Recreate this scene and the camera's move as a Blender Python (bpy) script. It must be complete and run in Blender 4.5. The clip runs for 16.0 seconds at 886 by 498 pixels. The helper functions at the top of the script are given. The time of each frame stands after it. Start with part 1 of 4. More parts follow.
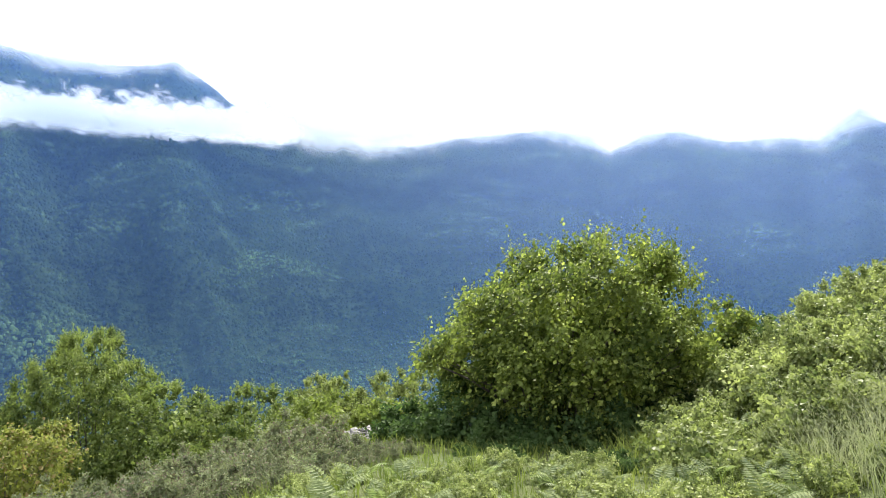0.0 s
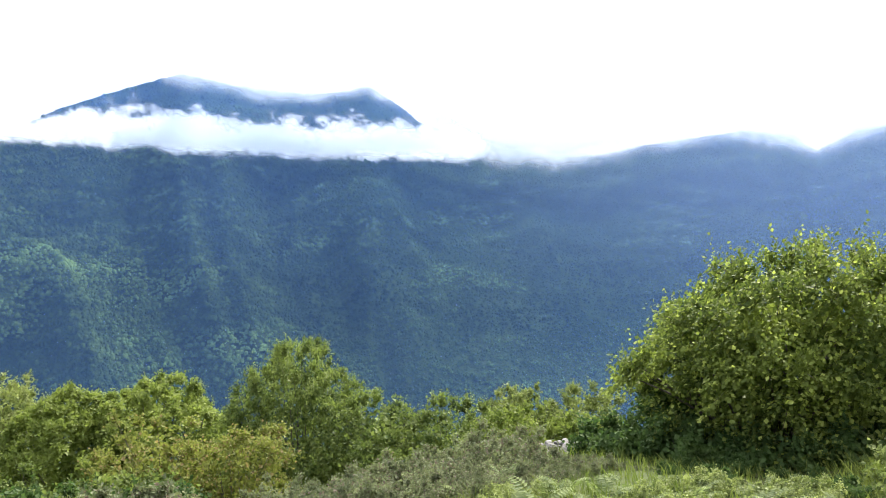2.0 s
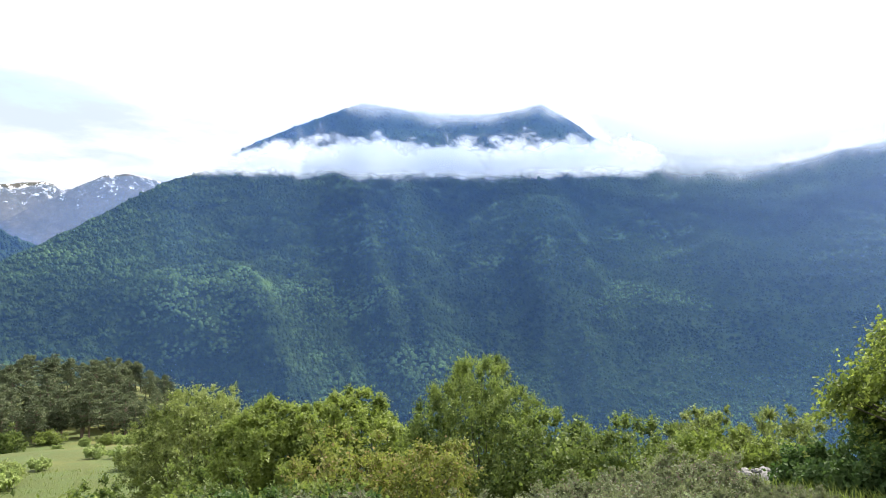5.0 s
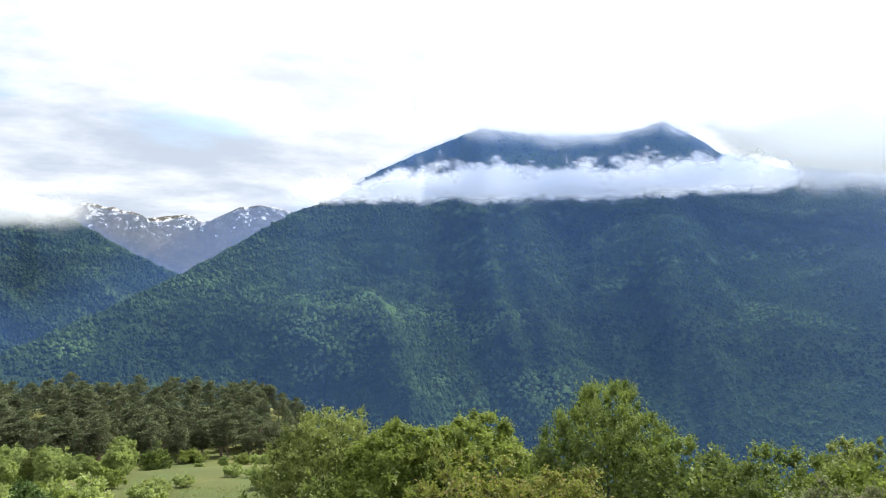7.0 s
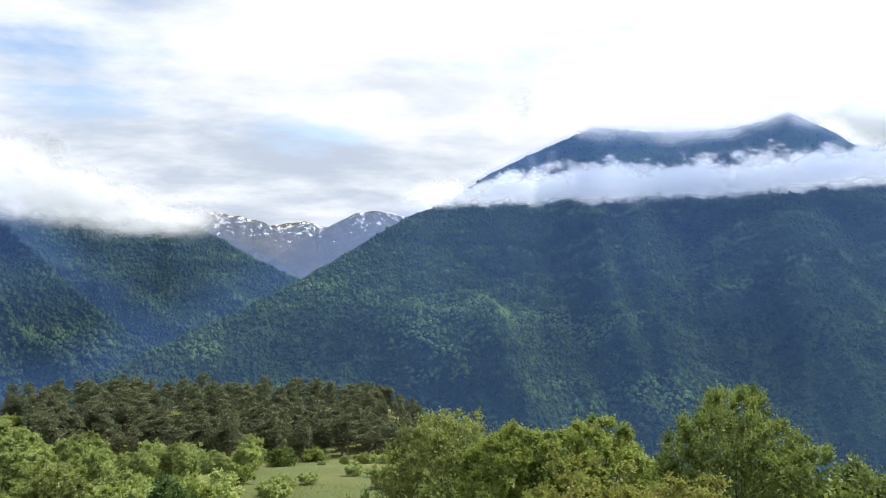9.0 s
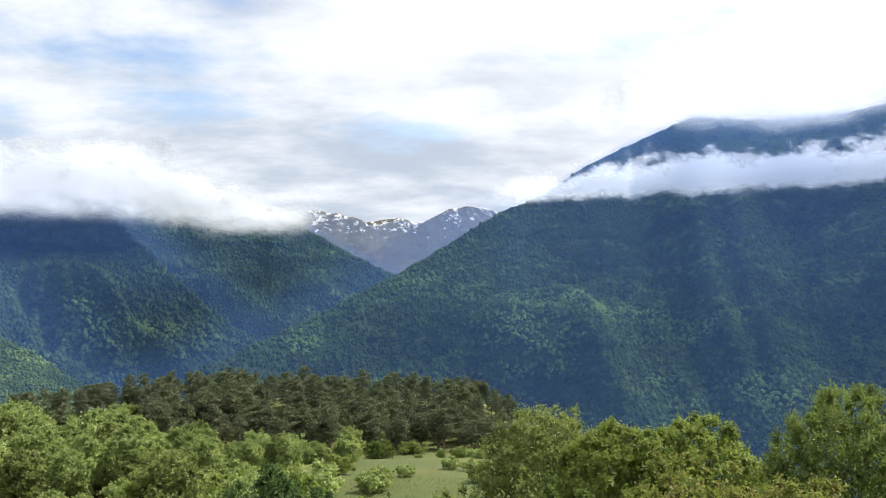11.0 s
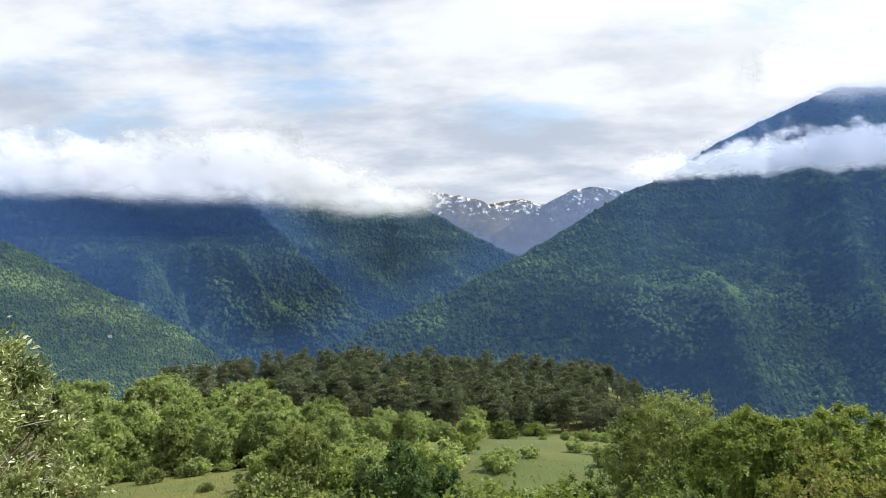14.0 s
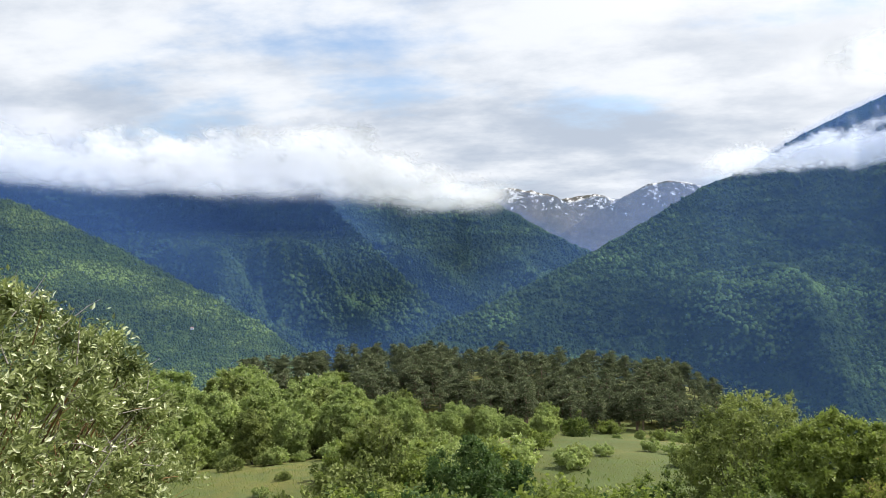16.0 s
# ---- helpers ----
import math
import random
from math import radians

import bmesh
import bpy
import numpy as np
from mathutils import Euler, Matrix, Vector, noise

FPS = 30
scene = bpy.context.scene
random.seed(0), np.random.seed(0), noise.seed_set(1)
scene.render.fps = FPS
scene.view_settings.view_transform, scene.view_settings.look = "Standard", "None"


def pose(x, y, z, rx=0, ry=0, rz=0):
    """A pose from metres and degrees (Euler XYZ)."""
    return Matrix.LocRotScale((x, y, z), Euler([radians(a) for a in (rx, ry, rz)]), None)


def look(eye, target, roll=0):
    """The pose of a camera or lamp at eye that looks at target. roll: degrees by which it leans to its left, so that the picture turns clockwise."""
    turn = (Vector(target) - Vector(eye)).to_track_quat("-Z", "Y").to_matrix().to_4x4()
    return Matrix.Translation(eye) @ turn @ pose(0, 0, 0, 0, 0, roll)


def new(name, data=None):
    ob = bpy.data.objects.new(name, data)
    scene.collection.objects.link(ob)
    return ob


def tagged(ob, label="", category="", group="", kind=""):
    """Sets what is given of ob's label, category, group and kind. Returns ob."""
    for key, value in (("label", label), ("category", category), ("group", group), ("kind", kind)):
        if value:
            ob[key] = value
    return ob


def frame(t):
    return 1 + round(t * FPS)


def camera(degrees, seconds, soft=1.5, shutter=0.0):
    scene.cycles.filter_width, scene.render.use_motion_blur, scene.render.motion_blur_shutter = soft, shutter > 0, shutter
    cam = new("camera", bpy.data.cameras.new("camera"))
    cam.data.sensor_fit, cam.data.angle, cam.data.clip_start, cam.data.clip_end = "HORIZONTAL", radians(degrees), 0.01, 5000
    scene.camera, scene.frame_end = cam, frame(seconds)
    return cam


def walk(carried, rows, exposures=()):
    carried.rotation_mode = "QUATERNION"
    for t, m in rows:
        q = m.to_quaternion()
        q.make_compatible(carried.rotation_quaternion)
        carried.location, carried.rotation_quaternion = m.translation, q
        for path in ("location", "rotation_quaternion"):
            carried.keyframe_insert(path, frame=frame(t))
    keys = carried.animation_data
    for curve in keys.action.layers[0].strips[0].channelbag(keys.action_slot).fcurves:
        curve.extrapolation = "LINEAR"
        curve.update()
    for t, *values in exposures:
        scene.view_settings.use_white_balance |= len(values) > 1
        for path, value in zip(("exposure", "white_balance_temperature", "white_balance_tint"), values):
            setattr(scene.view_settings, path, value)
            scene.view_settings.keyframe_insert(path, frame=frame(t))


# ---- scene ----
# A slow pan to the left over a Pyrenean valley: hillside scrub, meadows, a pine wood, forested mountains, low cloud.
cam = camera(59.63, 16.0, soft=0.8)
PATH = [
    (0.0, pose(0, 0, 1.6, 89.0, -1.5, 0)),
    (0.5, pose(-0.029, -0.001, 1.6, 89.08, -0.92, 3.34)),
    (1.0, pose(-0.06, -0.004, 1.6, 89.12, -0.95, 6.88)),
    (1.5, pose(-0.092, -0.009, 1.6, 89.35, -0.55, 10.6)),
    (2.0, pose(-0.119, -0.014, 1.6, 89.64, -0.25, 13.75)),
    (2.5, pose(-0.136, -0.019, 1.6, 89.99, 0.04, 15.78)),
    (3.0, pose(-0.155, -0.025, 1.6, 90.13, 0.4, 18.07)),
    (3.5, pose(-0.174, -0.031, 1.6, 90.31, 0.66, 20.35)),
    (6.0, pose(-0.253, -0.069, 1.6, 91.78, 0.88, 30.46)),
    (6.5, pose(-0.269, -0.079, 1.6, 92.36, 1.21, 32.56)),
    (7.0, pose(-0.291, -0.093, 1.6, 92.93, 1.34, 35.6)),
    (7.5, pose(-0.307, -0.105, 1.6, 93.23, 1.44, 37.91)),
    (8.0, pose(-0.32, -0.116, 1.6, 93.35, 1.43, 39.8)),
    (8.5, pose(-0.334, -0.128, 1.6, 93.35, 1.5, 41.85)),
    (9.0, pose(-0.347, -0.14, 1.6, 93.35, 1.79, 43.98)),
    (11.5, pose(-0.399, -0.198, 1.6, 92.98, 1.97, 52.89)),
    (12.0, pose(-0.41, -0.213, 1.6, 92.68, 2.12, 54.99)),
    (12.5, pose(-0.417, -0.224, 1.6, 92.56, 2.08, 56.55)),
    (13.0, pose(-0.423, -0.234, 1.6, 92.54, 2.04, 57.81)),
    (13.5, pose(-0.428, -0.242, 1.6, 92.38, 1.86, 58.96)),
    (14.0, pose(-0.433, -0.25, 1.6, 92.14, 1.7, 60.01)),
    (14.5, pose(-0.438, -0.26, 1.6, 91.99, 1.87, 61.27)),
    (15.0, pose(-0.444, -0.271, 1.6, 92.04, 1.94, 62.74)),
    (15.5, pose(-0.45, -0.282, 1.6, 92.07, 1.85, 64.18)),
    (16.0, pose(-0.454, -0.291, 1.6, 91.94, 1.44, 65.33)),
]
walk(cam, PATH, exposures=[(0.0, 1.1), (3.5, 0.98), (6.0, 0.73), (7.5, 0.48), (9.0, 0.42), (16.0, 0.29)])

# ---- sky and sun ----
SUN_AZ, SUN_EL = -8.0, 50.0      # degrees to the left of +y, degrees up


def heading(az, el=0.0):
    a, e = radians(az), radians(el)
    return Vector((-math.sin(a) * math.cos(e), math.cos(a) * math.cos(e), math.sin(e)))


class Nodes:
    """A short hand for node trees."""

    def __init__(self, tree):
        self.tree = tree
        tree.nodes.clear()

    def add(self, kind, links=(), **values):
        n = self.tree.nodes.new(kind)
        for k, v in values.items():
            if k in n.inputs:
                n.inputs[k].default_value = v
            else:
                setattr(n, k, v)
        for socket, source in dict(links).items():
            self.tree.links.new(source, n.inputs[socket])
        return n

    def noise(self, vec, scale, detail=4.0, rough=0.55, out="Fac"):
        return self.add("ShaderNodeTexNoise", {"Vector": vec}, Scale=scale, Detail=detail, Roughness=rough).outputs[out]

    def ramp(self, fac, lo, hi, a=0.0, b=1.0, smooth=True):
        n = self.add("ShaderNodeMapRange", {"Value": fac})
        n.interpolation_type = "SMOOTHSTEP" if smooth else "LINEAR"
        for i, v in zip((1, 2, 3, 4), (lo, hi, a, b)):
            n.inputs[i].default_value = v
        return n.outputs[0]

    def math(self, op, a, b=0.5):
        n = self.tree.nodes.new("ShaderNodeMath")
        n.operation = op
        for i, v in enumerate((a, b)):
            if isinstance(v, (int, float)):
                n.inputs[i].default_value = v
            else:
                self.tree.links.new(v, n.inputs[i])
        return n.outputs[0]

    def mix(self, fac, a, b, blend="MIX"):
        n = self.tree.nodes.new("ShaderNodeMix")
        n.data_type, n.blend_type = "RGBA", blend
        for i, v in ((0, fac), (6, a), (7, b)):
            if isinstance(v, (int, float)):
                n.inputs[i].default_value = v
            elif isinstance(v, tuple):
                n.inputs[i].default_value = (*v, 1.0)
            else:
                self.tree.links.new(v, n.inputs[i])
        return n.outputs[2]


world = bpy.data.worlds.new("sky")
scene.world = world
world.use_nodes = True
W = Nodes(world.node_tree)
sky = W.add("ShaderNodeTexSky")
sky.sky_type, sky.sun_disc = "NISHITA", False
sky.sun_elevation, sky.sun_rotation = radians(SUN_EL), radians(-SUN_AZ)
way_ = W.add("ShaderNodeTexCoord").outputs["Generated"]
sep = W.add("ShaderNodeSeparateXYZ", {"Vector": way_})
flat = W.math("ADD", W.math("MAXIMUM", sep.outputs[2], 0.0), 0.22)
plane = W.add("ShaderNodeCombineXYZ", {"X": W.math("DIVIDE", sep.outputs[0], flat), "Y": W.math("DIVIDE", sep.outputs[1], flat)}).outputs[0]
# the cloud lies in long streaks across the valley
streak = W.add("ShaderNodeCombineXYZ")
for socket, direction, size in (("X", heading(62), 1.1), ("Y", heading(152), 0.72)):
    d = W.add("ShaderNodeVectorMath", {0: plane}, operation="DOT_PRODUCT")
    d.inputs[1].default_value = direction * size
    W.tree.links.new(d.outputs["Value"], streak.inputs[socket])
streak = streak.outputs[0]
# the cover thins out towards the west, over the head of the valley
west = W.add("ShaderNodeVectorMath", {0: way_}, operation="DOT_PRODUCT")
west.inputs[1].default_value = heading(75, 25)
cover = W.math("SUBTRACT", W.noise(streak, 1.9, 9.0, 0.56), W.ramp(west.outputs["Value"], 0.94, 1.0, 0.0, 0.16))
cloud = W.ramp(cover, 0.25, 0.45, 0.06, 1.0)
body = W.noise(streak, 1.8, 9.0, 0.58)
glow = W.add("ShaderNodeVectorMath", {0: way_}, operation="DOT_PRODUCT")
glow.inputs[1].default_value = heading(SUN_AZ, SUN_EL)
white = W.mix(W.ramp(W.math("ADD", body, W.ramp(sep.outputs[2], 0.05, 0.3, -0.085, 0.03)), 0.36, 0.62), (0.44, 0.50, 0.595), (0.77, 0.80, 0.845))
white = W.mix(W.ramp(glow.outputs["Value"], 0.45, 0.85), white, (1.05, 1.04, 1.03))
blue = W.mix(1.0, sky.outputs[0], (0.15, 0.15, 0.15), "MULTIPLY")
W.add("ShaderNodeOutputWorld", {"Surface": W.add("ShaderNodeBackground", {"Color": W.mix(cloud, blue, white)}, Strength=1.0).outputs[0]})

sun = new("sun", bpy.data.lights.new("sun", "SUN"))
sun.data.energy, sun.data.angle, sun.data.color = 5.0, radians(0.53), (1.0, 0.95, 0.86)
sun.matrix_world = look(heading(SUN_AZ, SUN_EL) * 300, (0, 0, 0))


# ---- materials ----
def material(name):
    m = bpy.data.materials.new(name)
    m.use_nodes = True
    return m, Nodes(m.node_tree)


def finish(N, shader):
    N.add("ShaderNodeOutputMaterial", {"Surface": shader})


def foliage(name, dark, light, through_=0.4, rough=0.5, patch=0.6, tint=None):
    """Leaves: colour varies leaf by leaf and in drifts; some light comes through."""
    m, N = material(name)
    rnd = N.add("ShaderNodeNewGeometry").outputs["Random Per Island"]
    pos = N.add("ShaderNodeTexCoord").outputs["Object"]
    drift = N.ramp(N.noise(pos, patch, 3.0), 0.35, 0.65)
    own = N.add("ShaderNodeObjectInfo").outputs["Random"]
    col = N.mix(N.math("ADD", N.math("MULTIPLY", rnd, 0.5), N.math("MULTIPLY", drift, 0.5)), dark, light)
    col = N.mix(N.math("MULTIPLY", own, 0.35), col, dark)
    if tint:
        col = N.mix(N.ramp(rnd, 0.86, 0.9), col, tint)
    front = N.add("ShaderNodeBsdfPrincipled", {"Base Color": col}, Roughness=rough + 0.08)
    front.inputs["Specular IOR Level"].default_value = 0.2
    back = N.add("ShaderNodeBsdfTranslucent", {"Color": N.mix(0.5, col, N.mix(1.0, col, (1.22, 1.4, 0.7), "MULTIPLY"))})
    finish(N, N.add("ShaderNodeMixShader", {1: front.outputs[0], 2: back.outputs[0]}, Fac=through_).outputs[0])
    return m


def plain(name, a, b, scale=3.0, rough=0.8, bump=0.3, fine=30.0):
    """Bark, stone, wood: two tones, fine grain and relief."""
    m, N = material(name)
    pos = N.add("ShaderNodeTexCoord").outputs["Object"]
    rnd = N.add("ShaderNodeObjectInfo").outputs["Random"]
    col = N.mix(N.ramp(N.noise(pos, scale, 6.0), 0.3, 0.7), a, b)
    col = N.mix(N.ramp(N.noise(pos, fine, 4.0), 0.45, 0.8, 0.0, 0.5), col, tuple(c * 0.5 for c in a))
    col = N.mix(N.math("MULTIPLY", rnd, 0.3), col, b)
    relief = N.add("ShaderNodeBump", {"Height": N.noise(pos, fine, 5.0)}, Strength=bump, Distance=0.02)
    finish(N, N.add("ShaderNodeBsdfPrincipled", {"Base Color": col, "Normal": relief.outputs[0]}, Roughness=rough).outputs[0])
    return m


def ground_material():
    m, N = material("meadow_and_soil")
    pos = N.add("ShaderNodeTexCoord").outputs["Object"]
    big, mid, fine = N.noise(pos, 0.035, 4.0), N.noise(pos, 0.35, 5.0), N.noise(pos, 6.0, 6.0, 0.7)
    col = N.mix(N.ramp(big, 0.38, 0.62), (0.066, 0.085, 0.013), (0.145, 0.138, 0.028))
    col = N.mix(N.ramp(mid, 0.42, 0.62, 0, 0.7), col, (0.07, 0.105, 0.022))
    col = N.mix(N.ramp(N.noise(pos, 1.1, 6.0, 0.75), 0.5, 0.68, 0, 0.65), col, (0.055, 0.075, 0.02))
    col = N.mix(N.ramp(fine, 0.5, 0.75, 0, 0.7), col, (0.05, 0.06, 0.02))
    relief = N.add("ShaderNodeBump", {"Height": fine}, Strength=0.8, Distance=0.15)
    finish(N, N.add("ShaderNodeBsdfPrincipled", {"Base Color": col, "Normal": relief.outputs[0]}, Roughness=0.95).outputs[0])
    return m


def slope_material(name, low, high, rock, snow=False, scale=0.012):
    """Far slopes: woods below, grass and rock above, snow in the gullies of the highest ones."""
    m, N = material(name)
    pos = N.add("ShaderNodeTexCoord").outputs["Object"]
    n1, n2, n3 = N.noise(pos, scale, 5.0), N.noise(pos, scale * 6, 6.0, 0.65), N.noise(pos, 0.12, 5.0, 0.7)
    col = N.mix(N.ramp(n1, 0.35, 0.65), low, high)
    col = N.mix(N.ramp(n2, 0.5, 0.7, 0, 0.8), col, rock)
    col = N.mix(N.ramp(n3, 0.45, 0.75, 0, 0.6), col, tuple(c * 0.4 for c in low))
    if snow:
        height = N.add("ShaderNodeSeparateXYZ", {"Vector": pos}).outputs[2]
        white = N.math("ADD", N.ramp(height, 150, 430, -0.09, 0.06), N.noise(N.mix(1.0, pos, (1.0, 1.0, 0.4), "MULTIPLY"), 0.03, 9.0, 0.72))
        col = N.mix(N.ramp(white, 0.568, 0.63), col, (0.8, 0.82, 0.85))
    relief = N.add("ShaderNodeBump", {"Height": N.math("ADD", n2, n3)}, Strength=0.9, Distance=9.0)
    finish(N, N.add("ShaderNodeBsdfDiffuse", {"Color": col, "Normal": relief.outputs[0]}).outputs[0])
    return m


def forest_material(name, dark, light, bright, sun_patch=None, fine=0.006):
    """Far tree crowns: each its own green, with lighter broadleaf stands that double as sun patches."""
    m, N = material(name)
    rnd = N.add("ShaderNodeNewGeometry").outputs["Random Per Island"]
    pos = N.add("ShaderNodeTexCoord").outputs["Object"]
    flat = N.add("ShaderNodeMapping", {"Vector": pos})
    flat.inputs["Scale"].default_value = (1.0, 1.0, 2.6)
    stand = N.ramp(N.noise(flat.outputs[0], fine, 8.0, 0.68), 0.47, 0.68)
    stand = N.math("MAXIMUM", stand, N.ramp(N.noise(flat.outputs[0], 0.03, 5.0, 0.7), 0.55, 0.7, 0.0, 0.55))
    shade = N.ramp(N.noise(flat.outputs[0], 0.0045, 5.0, 0.6), 0.38, 0.62, 0.72, 1.3)
    if sun_patch:
        # a ragged patch of crowns painted lighter, as if sun reached it between clouds
        away = N.add("ShaderNodeVectorMath", {0: pos}, operation="DISTANCE")
        away.inputs[1].default_value = sun_patch
        far_off = N.math("ADD", away.outputs["Value"], N.math("MULTIPLY", N.noise(flat.outputs[0], 0.014, 7.0, 0.72), 420))
        young = N.ramp(far_off, 190, 430, 1.0, 0.0)
    col = N.mix(N.ramp(rnd, 0.0, 1.0, 0.3, 0.6), dark, light)
    col = N.mix(N.math("MULTIPLY", stand, N.ramp(rnd, 0.0, 1.0, 0.5, 0.72)), col, bright)
    if sun_patch:
        col = N.mix(N.math("MULTIPLY", young, N.ramp(rnd, 0.0, 1.0, 0.45, 0.95)), col, tuple(1.3 * c for c in bright))
    col = N.mix(1.0, col, N.add("ShaderNodeCombineColor", {"Red": shade, "Green": shade, "Blue": shade}).outputs[0], "MULTIPLY")
    relief = N.add("ShaderNodeBump", {"Height": N.noise(pos, 0.5, 4.0, 0.7)}, Strength=0.45, Distance=2.0)
    finish(N, N.add("ShaderNodeBsdfDiffuse", {"Color": col, "Normal": relief.outputs[0]}).outputs[0])
    return m


def vapour(name, colour, detail, strength, lit=0.5):
    """Cloud and haze: thin where its density is low, lit from both sides."""
    m, N = material(name)
    dens = N.add("ShaderNodeAttribute", attribute_name="vapour_amount").outputs["Fac"]
    pos = N.add("ShaderNodeTexCoord").outputs["Object"]
    fac = dens
    if detail:
        lumps = N.math("SUBTRACT", N.math("ADD", N.math("MULTIPLY", N.noise(pos, detail, 5.0, 0.55), 0.7), N.math("MULTIPLY", N.noise(pos, detail * 2.7, 4.0, 0.5), 0.3)), 0.5)
        fac = N.math("ADD", dens, N.math("MULTIPLY", lumps, strength))
        fac = N.math("MULTIPLY", N.ramp(fac, 0.02, 0.9), N.ramp(dens, 0.0, 0.08))
    colour = tuple(c * lit for c in colour)
    body = N.add("ShaderNodeAddShader", {0: N.add("ShaderNodeBsdfDiffuse", Color=(*colour, 1)).outputs[0],
                                         1: N.add("ShaderNodeBsdfTranslucent", Color=(*colour, 1)).outputs[0]})
    clear = N.add("ShaderNodeBsdfTransparent")
    finish(N, N.add("ShaderNodeMixShader", {0: fac, 1: clear.outputs[0], 2: body.outputs[0]}).outputs[0])
    return m


MAT = {
    "ground": ground_material(),
    # the hazel's tint paints some leaves lighter, as sparkle of the sun
    "hazel": foliage("hazel_leaf", (0.042, 0.072, 0.02), (0.36, 0.42, 0.10), 0.4, 0.5, patch=0.9, tint=(0.44, 0.49, 0.13)),
    "maple": foliage("green_leaf", (0.042, 0.072, 0.022), (0.29, 0.345, 0.10), 0.4, 0.5),
    "bright": foliage("bright_leaf", (0.097, 0.134, 0.031), (0.345, 0.399, 0.109), 0.42, 0.5),
    "yellow": foliage("yellowish_leaf", (0.113, 0.13, 0.031), (0.363, 0.381, 0.101), 0.42, 0.5, tint=(0.3, 0.23, 0.11)),
    "aspen": foliage("greyish_leaf", (0.09, 0.12, 0.04), (0.37, 0.41, 0.145), 0.4, 0.5),
    # the willow's tint holds pale leaf undersides and painted whitish highlights
    "willow": foliage("willow_leaf", (0.04, 0.064, 0.018), (0.58, 0.63, 0.28), 0.34, 0.42, patch=4.0, tint=(0.78, 0.80, 0.58)),
    "wood": foliage("broadleaf_wood", (0.17, 0.225, 0.078), (0.54, 0.60, 0.25), 0.42, 0.5, patch=0.2),
    "pine": foliage("pine_needle", (0.048, 0.066, 0.037), (0.25, 0.275, 0.165), 0.2, 0.85, patch=0.5),
    "scrub": foliage("grey_green_scrub", (0.081, 0.097, 0.057), (0.347, 0.381, 0.213), 0.3, 0.6, patch=0.8, tint=(0.19, 0.15, 0.13)),
    "bramble": foliage("bramble_leaf", (0.065, 0.097, 0.032), (0.493, 0.538, 0.224), 0.4, 0.4, patch=0.9),
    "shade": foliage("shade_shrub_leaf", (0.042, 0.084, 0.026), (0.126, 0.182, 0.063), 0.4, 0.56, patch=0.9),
    "fern": foliage("fern_frond", (0.097, 0.138, 0.057), (0.381, 0.437, 0.19), 0.45, 0.42),
    "grass": foliage("green_grass", (0.10, 0.145, 0.03), (0.26, 0.29, 0.085), 0.45, 0.5),
    "dry": foliage("seed_grass", (0.20, 0.23, 0.135), (0.42, 0.42, 0.286), 0.4, 0.6),
    "bark": plain("bark", (0.05, 0.04, 0.03), (0.13, 0.115, 0.09), 6.0),
    "pine_bark": plain("pine_bark", (0.14, 0.095, 0.07), (0.30, 0.22, 0.175), 3.0),
    "bark_grey": plain("grey_twig", (0.2, 0.18, 0.16), (0.36, 0.33, 0.3), 6.0),
    "lichen": plain("lichen_bark", (0.06, 0.05, 0.04), (0.30, 0.17, 0.05), 7.0),
    "stone": plain("grey_stone", (0.085, 0.08, 0.075), (0.20, 0.19, 0.185), 4.0),
    "timber": plain("weathered_timber", (0.13, 0.10, 0.075), (0.27, 0.22, 0.18), 5.0),
    "concrete": plain("old_concrete", (0.2, 0.19, 0.18), (0.3, 0.29, 0.27), 3.0),
    "zinc": plain("galvanised_sheet", (0.16, 0.17, 0.18), (0.26, 0.27, 0.28), 3.0, 0.7),
    "plaster": plain("white_plaster", (0.7, 0.68, 0.64), (0.8, 0.79, 0.76), 2.0),
    "tiles": plain("roof_tile", (0.22, 0.12, 0.08), (0.33, 0.2, 0.14), 2.0),
    "petal": plain("white_blossom", (0.75, 0.75, 0.62), (0.85, 0.85, 0.78), 9.0),
    "wire": plain("dark_wire", (0.05, 0.05, 0.05), (0.1, 0.1, 0.1)),
    "cloud": vapour("cloud", (0.91, 0.94, 0.99), 0.010, 0.66, 0.62),
    "cap": vapour("cap_cloud", (0.90, 0.935, 0.99), 0.008, 0.8, 0.44),
    "mist": vapour("grey_cloud", (0.885, 0.93, 1.0), 0.010, 0.66, 0.56),
    # thin sheets whose pale and blue colour stands in for distance haze
    "pale": vapour("pale_haze_sheet", (0.42, 0.52, 0.70), 0, 0),
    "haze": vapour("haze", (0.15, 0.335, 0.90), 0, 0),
    "main": slope_material("wooded_slope", (0.027, 0.048, 0.021), (0.038, 0.064, 0.026), (0.04, 0.06, 0.03)),
    "side": slope_material("wooded_slope_far", (0.022, 0.04, 0.018), (0.036, 0.06, 0.022), (0.035, 0.048, 0.028)),
    "spur": slope_material("wooded_spur", (0.04, 0.068, 0.018), (0.065, 0.10, 0.026), (0.06, 0.088, 0.027)),
    "alpine": slope_material("alpine_slope", (0.085, 0.095, 0.085), (0.14, 0.135, 0.125), (0.23, 0.195, 0.185), True, 0.006),
    "forest": forest_material("forest_crowns", (0.023, 0.042, 0.02), (0.039, 0.067, 0.027), (0.125, 0.2, 0.06), (-686, 823, -21)),
    "forest_side": forest_material("far_forest_crowns", (0.018, 0.034, 0.017), (0.036, 0.062, 0.024), (0.085, 0.135, 0.04)),
    "forest_spur": forest_material("spur_crowns", (0.021, 0.038, 0.013), (0.055, 0.09, 0.023), (0.18, 0.25, 0.062), fine=0.011),
}


